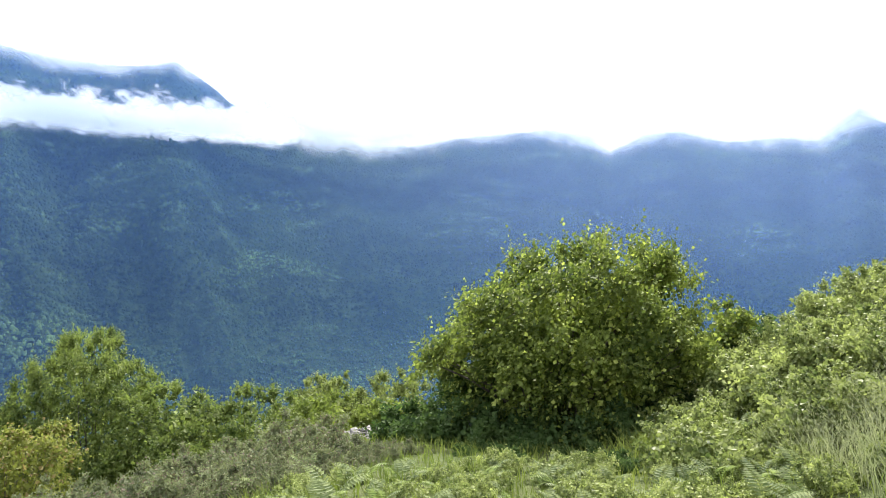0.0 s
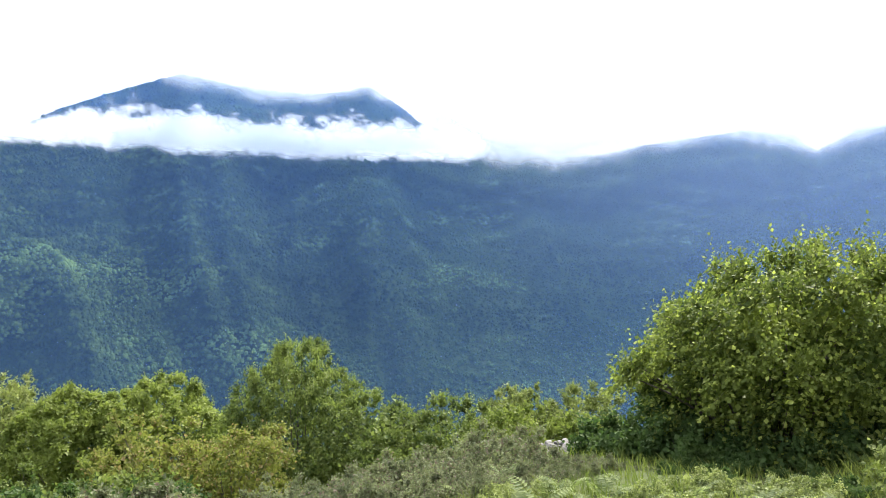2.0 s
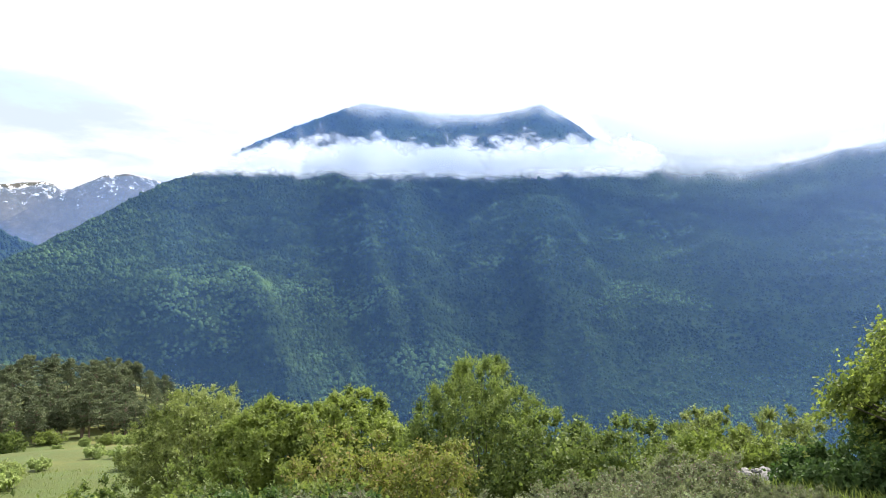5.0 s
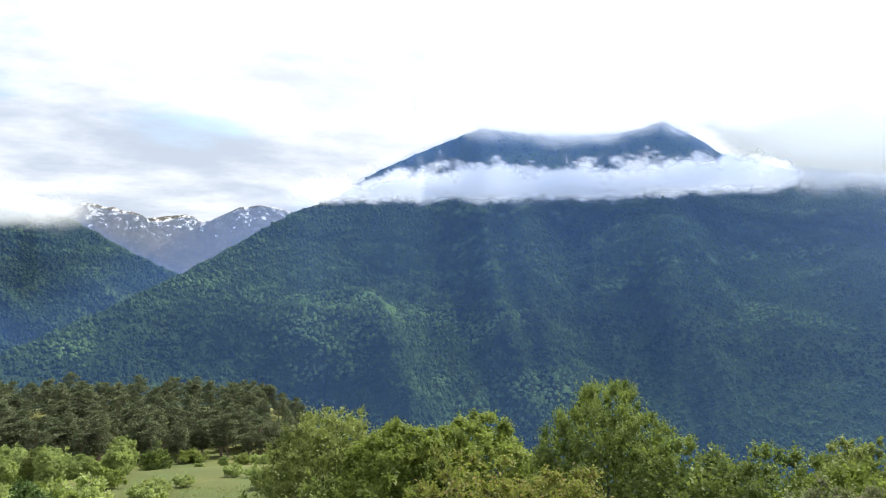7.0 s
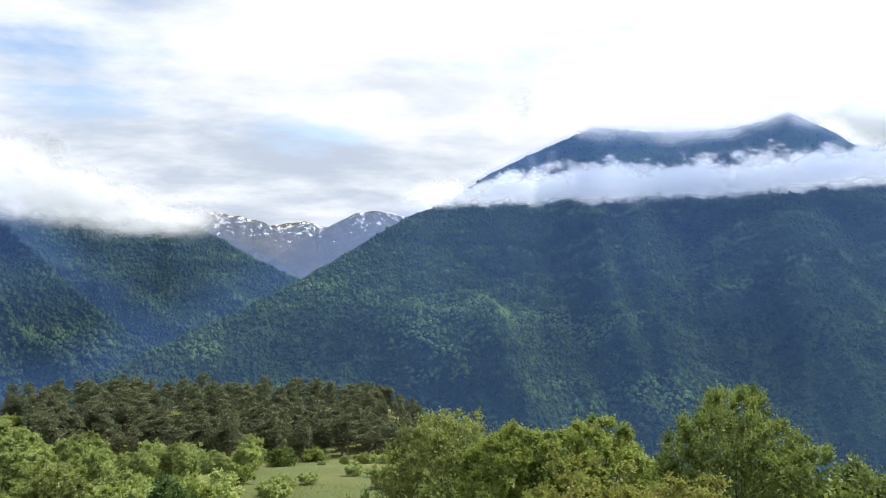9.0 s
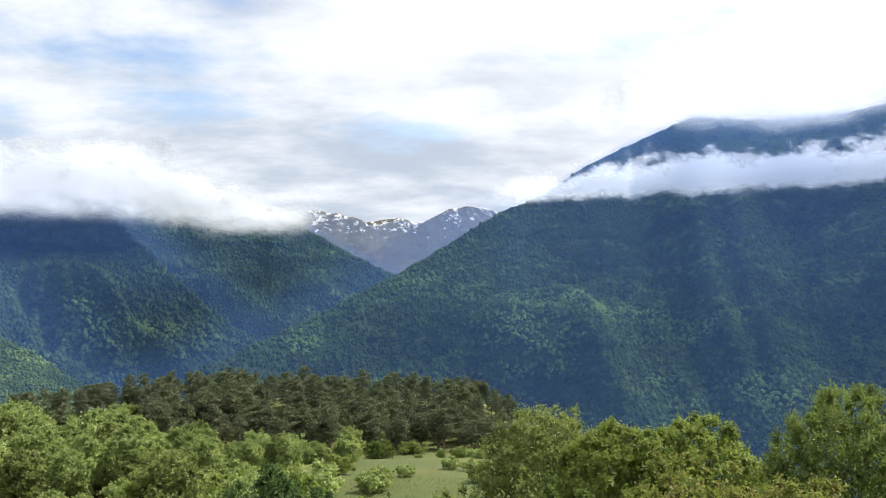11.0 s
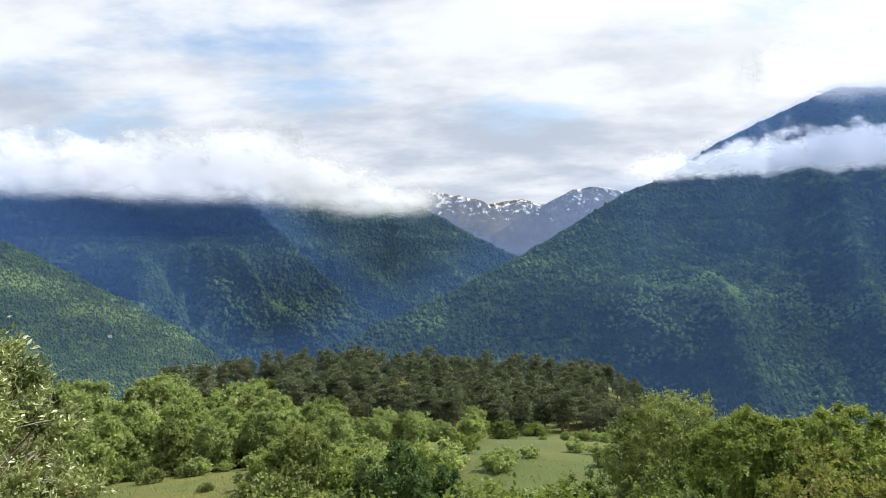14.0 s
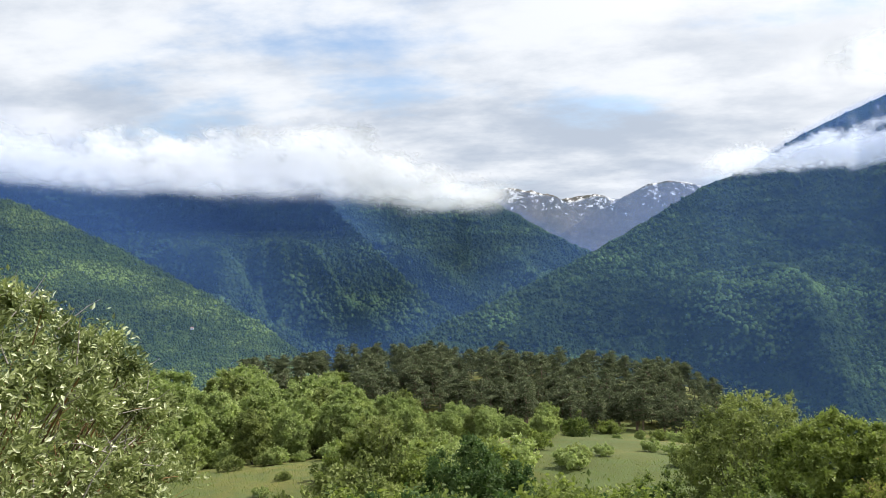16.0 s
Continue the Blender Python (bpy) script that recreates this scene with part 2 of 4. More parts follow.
# ---- mesh helpers ----
def mesh_from(name, verts, faces, mat, smooth=False, material_ids=None):
    me = bpy.data.meshes.new(name)
    verts = np.asarray(verts, dtype=np.float32).reshape(-1, 3)
    if isinstance(faces, np.ndarray):
        n, k = faces.shape
        me.vertices.add(len(verts))
        me.vertices.foreach_set("co", verts.ravel())
        me.loops.add(n * k)
        me.loops.foreach_set("vertex_index", faces.astype(np.int32).ravel())
        me.polygons.add(n)
        me.polygons.foreach_set("loop_start", np.arange(0, n * k, k, dtype=np.int32))
        me.update(calc_edges=True)
    else:
        me.from_pydata([tuple(v) for v in verts], [], faces)
    me.polygons.foreach_set("use_smooth", np.full(len(me.polygons), smooth))
    for one in mat if isinstance(mat, (list, tuple)) else [mat]:
        me.materials.append(one)
    me.update()
    return me


def part(name, me, parent, label=""):
    ob = new(name, me)
    ob.parent = parent
    return tagged(ob, label)


def join(pieces):
    """Joins (verts, faces) of one face size."""
    vs, fs, n = [], [], 0
    for v, f in pieces:
        vs.append(v)
        fs.append(f + n)
        n += len(v)
    return np.concatenate(vs), np.concatenate(fs)


def tube(points, radii, sides=5):
    pts, radii = np.asarray(points, float), np.asarray(radii, float)
    along = np.gradient(pts, axis=0)
    along /= np.linalg.norm(along, axis=1)[:, None] + 1e-9
    ref = np.where(np.abs(along[:, 2:3]) > 0.9, np.array([[1.0, 0, 0]]), np.array([[0, 0, 1.0]]))
    u = np.cross(along, ref)
    u /= np.linalg.norm(u, axis=1)[:, None] + 1e-9
    w = np.cross(along, u)
    ang = np.linspace(0, 2 * np.pi, sides, endpoint=False)
    ring = u[:, None] * np.cos(ang)[None, :, None] + w[:, None] * np.sin(ang)[None, :, None]
    v = (pts[:, None] + ring * radii[:, None, None]).reshape(-1, 3)
    i = np.arange(len(pts) - 1)[:, None] * sides
    j = np.arange(sides)[None]
    k = (j + 1) % sides
    f = np.stack([i + j, i + k, i + sides + k, i + sides + j], -1).reshape(-1, 4)
    return v, f


def unit(a):
    return a / (np.linalg.norm(a, axis=-1, keepdims=True) + 1e-9)


def leaves(pos, along, length, width, rng, fold=0.12, face=None, loose=0.55):
    """One folded, pointed quad a leaf; face is the way that its upper side is turned."""
    n = len(pos)
    along = unit(along)
    if face is None:
        normal = unit(np.cross(along, rng.normal(size=(n, 3))) + np.array([0, 0, 1.5]))
    else:
        normal = unit(face + np.array([0, 0, 0.2]) + rng.normal(size=(n, 3)) * loose)
    side = unit(np.cross(along, normal))
    normal = np.cross(side, along)
    ln = (length * rng.uniform(0.65, 1.25, n))[:, None]
    wd = ln * width
    mid = pos + along * ln * 0.45 + normal * ln * fold
    v = np.stack([pos, mid + side * wd, pos + along * ln, mid - side * wd], 1).reshape(-1, 3)
    return v, np.arange(n * 4).reshape(-1, 4)


def lumpy(dirs, rng, amount, waves=7):
    out = np.ones(len(dirs))
    for _ in range(waves):
        k = unit(rng.normal(size=3)) * rng.uniform(2.0, 4.5)
        out += amount / waves ** 0.5 * np.sin(dirs @ k + rng.uniform(0, 6.28))
    return out


def tree_meshes(name, seed, height, width, leaf, mat, bark="bark", clumps=120, twigs=8, per=8, base=0.12, stems=4,
                shoot=0.45, lump=0.22, droop=0.0, slim=0.36, limbs=40, thick=0.035, full=0.35, depth=None, heart=0.86, core_leaf=1.5, taper=0.0, skew=0.0, fine=True, tuft=True, lobes=0, loose=0.55):
    """The limbs and the crown of a broadleaf tree or shrub that stands at the origin."""
    rng = np.random.default_rng(seed)
    low, high = height * base, height
    centre = np.array([0, 0, (low + high) / 2 - 0.06 * height])
    radii = np.array([width / 2, (depth or width) / 2, (high - low) / 2])
    if tuft:
        clumps, twigs, shoot = max(16, int(clumps * 0.55)), int(twigs * 2.2), shoot * 0.68
    # boughs: rounded lobes over the crown, with shaded gaps between them
    lobes = lobes or int(9 + 2.4 * width + 1.4 * height)
    ld = unit(rng.normal(size=(lobes * 6, 3)))
    ld = ld[ld[:, 2] > -0.8]
    picked = [ld[0]]
    for _ in range(lobes - 1):
        gap = np.min(np.linalg.norm(ld[:, None] - np.array(picked)[None], axis=-1), axis=1)
        picked.append(ld[int(gap.argmax())])
    ld = np.array(picked)
    grow = lumpy(ld, rng, lump)
    size = (radii.mean() * 1.85 / lobes ** 0.5) * rng.uniform(0.7, 1.2, lobes)
    size = np.minimum(size, radii.min() * 0.6)
    hub = centre + ld * (radii - size[:, None] * 0.9) * grow[:, None]
    pickl = rng.choice(lobes, clumps, p=size ** 2 / (size ** 2).sum())
    u = unit(rng.normal(size=(clumps, 3)) + ld[pickl] * 0.85 + np.array([0, 0, 0.35]))
    at = hub[pickl] + u * (size[pickl] * rng.uniform(full, 1.0, clumps) ** 0.5)[:, None]
    at[:, 2] = np.maximum(at[:, 2], height * 0.04)
    # twigs fan outwards and upwards from each clump
    k = clumps * twigs
    home = np.repeat(at, twigs, 0)
    out = np.repeat(unit(u * 0.75 + ld[pickl] * 0.35), twigs, 0)
    way = unit(out * 0.65 + np.array([0, 0, 0.5 - droop]) + rng.normal(size=(k, 3)) * 0.55)
    tl = shoot * rng.uniform(0.5, 1.3, k) * (1 + 0.6 * (rng.uniform(size=k) > 0.95))
    s = np.linspace(0.12, 1.0, per)
    pos = (home[:, None] + way[:, None] * (tl[:, None] * s)[..., None]).reshape(-1, 3)
    pos += rng.normal(size=pos.shape) * leaf * 0.35
    aim = np.repeat(way, per, 0) * 0.7 + rng.normal(size=pos.shape) * 0.75 - np.array([0, 0, 0.2 + droop])
    v, f = leaves(pos, aim, leaf, slim, rng, face=np.repeat(out, per, 0), loose=loose)
    # larger inner leaves that close the heart of the crown
    core = int(clumps * twigs * 1.9)
    home_lobe = rng.integers(0, lobes, core)
    inner = unit(rng.normal(size=(core, 3)))
    spot = hub[home_lobe] + inner * (size[home_lobe] * rng.uniform(0.1, 0.95, core) ** 0.5)[:, None] * heart
    half = rng.uniform(size=core) < 0.45
    spot[half] = (centre + inner * (rng.uniform(0.1, 1.0, core) ** 0.4)[:, None] * radii * heart * 0.85)[half]
    spot[:, 2] = np.maximum(spot[:, 2], 0.05)
    v2, f2 = leaves(spot, rng.normal(size=(core, 3)), leaf * core_leaf, slim * 1.15, rng, face=inner)
    v, f = join([(v, f), (v2, f2)])
    def shaped(p):
        # narrower towards the top, and leaning
        q = np.clip(p[:, 2:3] / height, 0, 1.1)
        p = p.copy()
        p[:, :2] *= 1 - taper * (q - 0.4)
        p[:, 0] += skew * p[:, 2]
        return p
    crown = mesh_from(name + "_crown", shaped(v), f, MAT[mat])
    tubes = []
    pick = rng.choice(clumps, min(limbs, clumps), replace=False)
    feet = np.stack([rng.normal(size=stems) * width * 0.04, rng.normal(size=stems) * width * 0.04, np.full(stems, -0.15)], 1)
    for i in pick:
        a, b = feet[i % stems], at[i]
        knee = a * 0.55 + b * 0.45
        knee[2] = a[2] + (b[2] - a[2]) * 0.55
        knee[:2] = a[:2] + (b[:2] - a[:2]) * rng.uniform(0.18, 0.4)
        q = np.linspace(0, 1, 6)[:, None]
        line = (1 - q) ** 2 * a + 2 * q * (1 - q) * knee + q ** 2 * b + rng.normal(size=(6, 3)) * width * 0.008
        line[0] = a
        tubes.append(tube(line, thick * np.linspace(1, 0.18, 6) * rng.uniform(0.6, 1.2), 5 if fine else 3))
    for i in range(0, k if fine else 0, max(1, k // 200)):
        tubes.append(tube([home[i], home[i] + way[i] * tl[i] * 0.5, home[i] + way[i] * tl[i]], thick * np.array([0.16, 0.12, 0.05]), 4))
    v, f = join(tubes)
    return mesh_from(name + "_limbs", shaped(v), f, MAT[bark], True), crown


def stand(name, meshes, x, y, label, category, group="", turn=0.0, scale=1.0, sink=0.0, names=("trunk", "crown"), z=None):
    """A plant as one thing with its parts, on the ground at x, y."""
    top = new(name)
    for n, me in zip(names, meshes):
        part(n, me, top)
    top.matrix_basis = pose(x, y, (ground_z(x, y) if z is None else z) - sink, 0, 0, turn) @ Matrix.Diagonal((scale, scale, scale, 1))
    return tagged(top, label, category, group)


# ---- the ground ----
def smooth(a, b, x):
    q = np.clip((np.asarray(x, float) - a) / (b - a), 0, 1)
    return q * q * (3 - 2 * q)


DROP_AT = (0, 3, 8, 11, 14, 20, 26, 34, 60, 90, 118, 150, 200, 300, 450, 600, 800, 5000)
DROP = (0, -0.2, -1.05, -1.5, -2.0, -3.6, -5.8, -8.6, -13.0, -17.8, -26.0, -30.0, -31.0, -62, -130, -165, -185, -185)


def ground_array(x, y):
    x, y = np.asarray(x, float), np.asarray(y, float)
    d = np.hypot(x, y)
    az = np.degrees(np.arctan2(-x, y))
    front = smooth(115, 80, np.abs((az - 35 + 180) % 360 - 180)) * smooth(0, 4, d) + (1 - smooth(0, 4, d))
    z = np.interp(d, DROP_AT, DROP) * front + (1 - front) * np.minimum(0.16 * d, 60)
    # ahead the ground breaks away below the brow; to the left it runs on as a shelf
    z = z - 0.17 * np.clip(d - 30, 0, 260) * smooth(48, 36, az) * smooth(-110, -70, az)
    # a bank on the right, a hump of scrub ahead, the pine knoll
    bank = 0.78 * np.logaddexp(0, (x - 3.5) * 1.6) / 1.6
    z = z + np.minimum(bank, 7.0) * smooth(30, 11, y) * smooth(-25, -5, y)
    z = z + np.interp(d, DROP_AT, DROP) * (0.38 + 0.24 * smooth(30, 16, d)) * smooth(4, 9, d) * smooth(75, 40, d) * smooth(2, 20, az) * smooth(110, 90, az)
    z = z + 4.2 * np.exp(-((x + 165) / 55) ** 2 - ((y - 78) / 50) ** 2)
    z = z + 4.0 * np.exp(-((x + 165) / 40) ** 2 - ((y - 25) / 40) ** 2)
    z = z + 3.6 * smooth(140, 176, d) * smooth(41, 52, az) * smooth(86, 78, az) * smooth(330, 230, d)
    z = z + 0.5 * np.sin(x / 9.0 + 1) * np.sin(y / 11.0) * smooth(25, 60, d)
    z = z + 0.07 * np.sin(x * 1.7) * np.sin(y * 1.3 + 1) * smooth(2, 6, d)
    return z


def ground_z(x, y):
    return float(ground_array(x, y))


def build_ground():
    radii = np.concatenate([[0.0], np.geomspace(0.6, 4900, 150)])
    ang = np.linspace(0, 2 * np.pi, 360, endpoint=False)
    rr, aa = np.meshgrid(radii[1:], ang, indexing="ij")
    x, y = -np.sin(aa) * rr, np.cos(aa) * rr
    v = np.stack([x, y, ground_array(x, y)], -1).reshape(-1, 3)
    v = np.concatenate([v, [[0, 0, ground_z(0, 0)]]])
    n = len(ang)
    i = np.arange(len(radii) - 2)[:, None] * n
    j = np.arange(n)[None]
    k = (j + 1) % n
    quads = np.stack([i + j, i + k, i + n + k, i + n + j], -1).reshape(-1, 4)
    faces = [tuple(int(q) for q in f) for f in quads] + [(len(v) - 1, int((a + 1) % n), int(a)) for a in range(n)]
    tagged(new("ground", mesh_from("ground", v, faces, MAT["ground"], True)), "grassy hillside falling away to a deep valley", "ground", kind="structure")


build_ground()


# ---- mountains ----
def relief(a, v, seed):
    """Spurs and gullies that run aslant down a mountain side, with terraces across them."""
    bend = 1.1 * noise.noise(Vector((a * 0.05, v * 1.3, seed)))
    big = abs(noise.noise(Vector((a * 0.085 - v * 1.15 + bend, v * 0.45, seed + 5))))
    mid = abs(noise.noise(Vector((a * 0.21 - v * 2.3 + bend * 2.0, v * 0.9, seed + 9))))
    small = abs(noise.noise(Vector((a * 0.52 + v * 1.6 + bend * 2.0, v * 2.2, seed + 13))))
    shelf = noise.noise(Vector((a * 0.1 + v * 1.5, v * 9.0 + a * 0.03, seed + 17)))
    return 0.75 - 2.0 * big - 0.95 * mid - 0.38 * small + 0.12 * shelf


def mountain(name, label, crest, far, foot, mat, nu=260, nv=60, rough=16.0, jag=0.12, seed=1, back=500, bulge=1.0, calm=None):
    """A mountain side: from a foot line up to a crest given as (heading, elevation), and down again behind."""
    az = np.linspace(crest[0][0], crest[-1][0], nu)
    el = np.interp(az, [c[0] for c in crest], [c[1] for c in crest])
    dist = np.interp(az, [c[0] for c in far], [c[1] for c in far])
    el = el + np.array([jag * noise.fractal(Vector((a * 1.3, seed * 7.7, 0)), 0.8, 2.2, 6) for a in az])
    top = 1.6 + dist * np.tan(np.radians(el))
    rows = []
    for v in np.linspace(0, 1, nv):
        d = foot[0] + v * (dist - foot[0])
        z = foot[1] + v ** bulge * (top - foot[1])
        bump = np.array([relief(a, v, seed) for a in az])
        w = math.sin(math.pi * min(v, 0.99)) ** 0.6
        bump = np.where(bump > 0, bump * float(smooth(0.7, 0.42, v)), bump * float(smooth(0.99, 0.8, v)))
        z = z + rough * (np.interp(az, *calm) if calm else 1.0) * w * bump * np.clip((top - foot[1]) / 350, 0.15, 1.2)
        rows.append(np.stack([-np.sin(np.radians(az)) * d, np.cos(np.radians(az)) * d, z], -1))
    for q in (0.2, 0.6, 1.0):
        d = dist + back * q
        rows.append(np.stack([-np.sin(np.radians(az)) * d, np.cos(np.radians(az)) * d, top + (foot[1] - top) * q], -1))
    grid = np.array(rows)
    h = len(rows)
    i = np.arange(h - 1)[:, None] * nu
    j = np.arange(nu - 1)[None]
    f = np.stack([i + j + 1, i + j, i + nu + j, i + nu + j + 1], -1).reshape(-1, 4)
    ob = tagged(new(name, mesh_from(name, grid.reshape(-1, 3), f, MAT[mat], True)), label, "mountain", kind="structure")
    return grid[:nv], ob


MAIN = ((-52, 7.0), (-33, 7.2), (-29.6, 7.9), (-28, 8.6), (-25.7, 6.9), (-23.3, 7.2), (-20, 6.9), (-16.7, 7.7), (-14.4, 7.5), (-12, 6.3), (-10.4, 7.3), (-7.5, 7.9),
        (-1.3, 7.2), (2, 6.5), (5.3, 6.4), (10.3, 7.2), (15.2, 8.7), (17.2, 10.2), (19.3, 11.5), (21.7, 10.9), (23.5, 10.8), (27, 10.9), (32.5, 11.7),
        (37.5, 9.9), (40.5, 8.6), (44.4, 6.4), (46.5, 5.8), (54, 1.6), (59.7, -1.1), (64.6, -3.2), (68.5, -4.9), (75, -8.0))
FAR_MAIN = ((-52, 2300), (0, 2200), (15, 2000), (37, 1800), (46, 1500), (54, 1250), (60, 1100), (68.5, 930), (75, 830))
main_grid, _ = mountain("mountain", "dark blue-green forested mountain with cloud on its crest", MAIN, FAR_MAIN, (640, -225), "main", 420, 110, 60.0, 0.10, 1, calm=((-10, 30), (0.25, 1.0)))
SIDE = ((104, 8.5), (95, 7.4), (88, 6.4), (81, 6.4), (74.5, 6.3), (71.3, 3.0), (68, -0.5), (64.7, -3.0), (61, -6.0))
FAR_SIDE = ((61, 1420), (68, 1550), (74.5, 1850), (104, 2000))
side_grid, _ = mountain("mountain", "dark wooded mountain across the valley under a cloud cap", SIDE[::-1], FAR_SIDE, (1330, -190), "side", 220, 60, 105.0, 0.12, 2)
REAR = ((50, 0.0), (55.1, 1.7), (58, 3.3), (61, 5.1), (63.2, 6.4), (64.3, 6.1), (68, 7.2), (78, 7.5))
FAR_REAR = ((50, 2600), (78, 2800))
rear_grid, _ = mountain("mountain", "bluish grass and wood mountain behind the valley", REAR, FAR_REAR, (1950, -190), "side", 140, 40, 70.0, 0.10, 3)
mountain("mountain", "grey alpine peak with snow patches", ((53, 2.0), (55.9, 4.9), (57.1, 5.7), (58.6, 6.0), (60.5, 6.35), (62, 5.5), (66, 4.0)), ((53, 3700), (66, 3900)), (3200, -60), "alpine", 150, 50, 30.0, 0.14, 4)
mountain("mountain", "far snowy alpine peak", ((49, 5.0), (52.7, 5.2), (54, 5.6), (56.2, 5.4), (59, 4.6)), ((49, 4400), (59, 4400)), (3900, 60), "alpine", 90, 30, 20.0, 0.10, 6, 300)
mountain("mountain", "grey alpine ridge streaked with snow", ((40, 4.0), (46.5, 5.8), (47.5, 6.05), (48.6, 6.3), (50.4, 6.1), (52.4, 5.1), (55.3, 3.6), (57.5, 2.2)), ((40, 3700), (57.5, 3500)), (3180, -60), "alpine", 150, 50, 30.0, 0.10, 5)
SPUR = ((70, -9.0), (75.8, -5.4), (78.9, -3.0), (82.7, -0.7), (87.0, 1.75), (90.0, 3.4), (92.6, 4.8), (108, 10.0))
FAR_SPUR = ((70, 680), (76, 760), (108, 1150))
spur_grid, _ = mountain("mountain", "sunlit green wooded spur on the near side of the valley", SPUR, FAR_SPUR, (470, -150), "spur", 160, 50, 16.0, 0.10, 8, 300)


def dome():
    """A small rounded crown: a cap on a belt of faces."""
    a = np.arange(5) * 2 * np.pi / 5
    ring = np.stack([np.cos(a + 0.6) * 0.72, np.sin(a + 0.6) * 0.72, np.full(5, 0.66)], -1)
    v = np.concatenate([[[0, 0, 1.0]], ring, np.stack([np.cos(a), np.sin(a), np.full(5, -0.2)], -1)])
    f = [[0, 1 + k, 1 + (k + 1) % 5] for k in range(5)]
    for k in range(5):
        n = (k + 1) % 5
        f += [[1 + k, 6 + n, 1 + n], [1 + k, 6 + k, 6 + n]]
    return v, np.array(f)


CROWN = dome()


def forest(name, label, grid, count, size, mat, seed, keep=None, vlim=(0.0, 0.975)):
    """Tree crowns scattered over a mountain side, as one mesh."""
    rng = np.random.default_rng(seed)
    h, w, _ = grid.shape
    a = np.linalg.norm(np.cross(grid[1:, :-1] - grid[:-1, :-1], grid[:-1, 1:] - grid[:-1, :-1]), axis=-1)
    # the nearer ground is sown more densely than the far
    dist = np.linalg.norm(grid[:-1, :-1, :2], axis=-1)
    p = (a / dist ** 1.2).ravel()
    cell = rng.choice(len(p), int(count), p=p / p.sum())
    i, j = cell // (w - 1), cell % (w - 1)
    u, v = rng.uniform(size=count)[:, None], rng.uniform(size=count)[:, None]
    at = grid[i, j] * (1 - u) * (1 - v) + grid[i + 1, j] * u * (1 - v) + grid[i, j + 1] * (1 - u) * v + grid[i + 1, j + 1] * u * v
    lim = i / h
    ok = (lim >= vlim[0]) & (lim <= vlim[1])
    if keep is not None:
        ok &= keep(at, rng)
    at = at[ok]
    n = len(at)
    s = size * np.exp(rng.normal(size=n) * 0.28 - 0.06) * (np.linalg.norm(at[:, :2], axis=1) / 1100) ** 0.6
    # finer woods on the far right of the main slope
    s = s * (1 - 0.3 * smooth(30, 5, np.degrees(np.arctan2(-at[:, 0], at[:, 1]))))
    shape = np.stack([s, s, s * rng.uniform(0.85, 1.4, n)], -1)
    turn = rng.uniform(0, 6.28, n)
    base = CROWN[0][None] * rng.uniform(0.65, 1.3, (n, 11, 1))
    x = base[..., 0] * np.cos(turn)[:, None] - base[..., 1] * np.sin(turn)[:, None]
    y = base[..., 0] * np.sin(turn)[:, None] + base[..., 1] * np.cos(turn)[:, None]
    v = np.stack([x, y, base[..., 2]], -1) * shape[:, None] + at[:, None] + np.array([0, 0, 1.0]) * (s * 0.5)[:, None, None]
    f = (CROWN[1][None] + np.arange(n)[:, None, None] * 11).reshape(-1, 3)
    tagged(new(name, mesh_from(name, v.reshape(-1, 3), f, MAT[mat], True)), label, "forest", kind="stuff")


forest("forest", "dense mixed forest in dark and light greens on a mountain side", main_grid, 100000, 2.4, "forest", 11, lambda at, g: g.uniform(size=len(at)) > 0.75 * smooth(0.125, 0.16, at[:, 2] / np.hypot(at[:, 0], at[:, 1])))
forest("forest", "dark forest on the mountain across the valley", side_grid, 22000, 2.9, "forest_side", 12)
forest("forest", "dark far forest at the head of the valley", rear_grid, 13000, 2.8, "forest_side", 14, vlim=(0.0, 0.93))
forest("forest", "open light green wood on a sunlit spur", spur_grid, 44000, 1.4, "forest_spur", 13)


# ---- clouds, and tinted sheets for haze ----
def vapour_sheet(name, label, az, el, dist, density, mat, swell=14.0, lean=0.0):
    """A curved body of vapour; density says how thick it is at each heading and elevation."""
    aa, ee = np.meshgrid(az, el, indexing="ij")
    dd = np.broadcast_to(np.asarray(dist, float).reshape(-1, 1), aa.shape).copy()
    dd = dd + swell * np.array([[noise.noise(Vector((a * 0.16, e * 0.3, 3.7))) for e in el] for a in az])
    dd = dd + lean * (ee - el[0])
    x, y, z = -np.sin(np.radians(aa)) * dd, np.cos(np.radians(aa)) * dd, 1.6 + dd * np.tan(np.radians(ee))
    n = len(el)
    i = np.arange(len(az) - 1)[:, None] * n
    j = np.arange(n - 1)[None]
    f = np.stack([i + j, i + j + 1, i + n + j + 1, i + n + j], -1).reshape(-1, 4)
    me = mesh_from(name, np.stack([x, y, z], -1).reshape(-1, 3), f, MAT[mat], True)
    me.attributes.new("vapour_amount", "FLOAT", "POINT").data.foreach_set("value", density(aa, ee).astype(np.float32).ravel())
    return me


def billow(aa, ee, seed, fine=1.0):
    return np.array([[noise.fractal(Vector((a * 0.5 * fine, e * 0.8 * fine, seed)), 0.75, 2.1, 6) for a, e in zip(ra, re)] for ra, re in zip(aa, ee)])


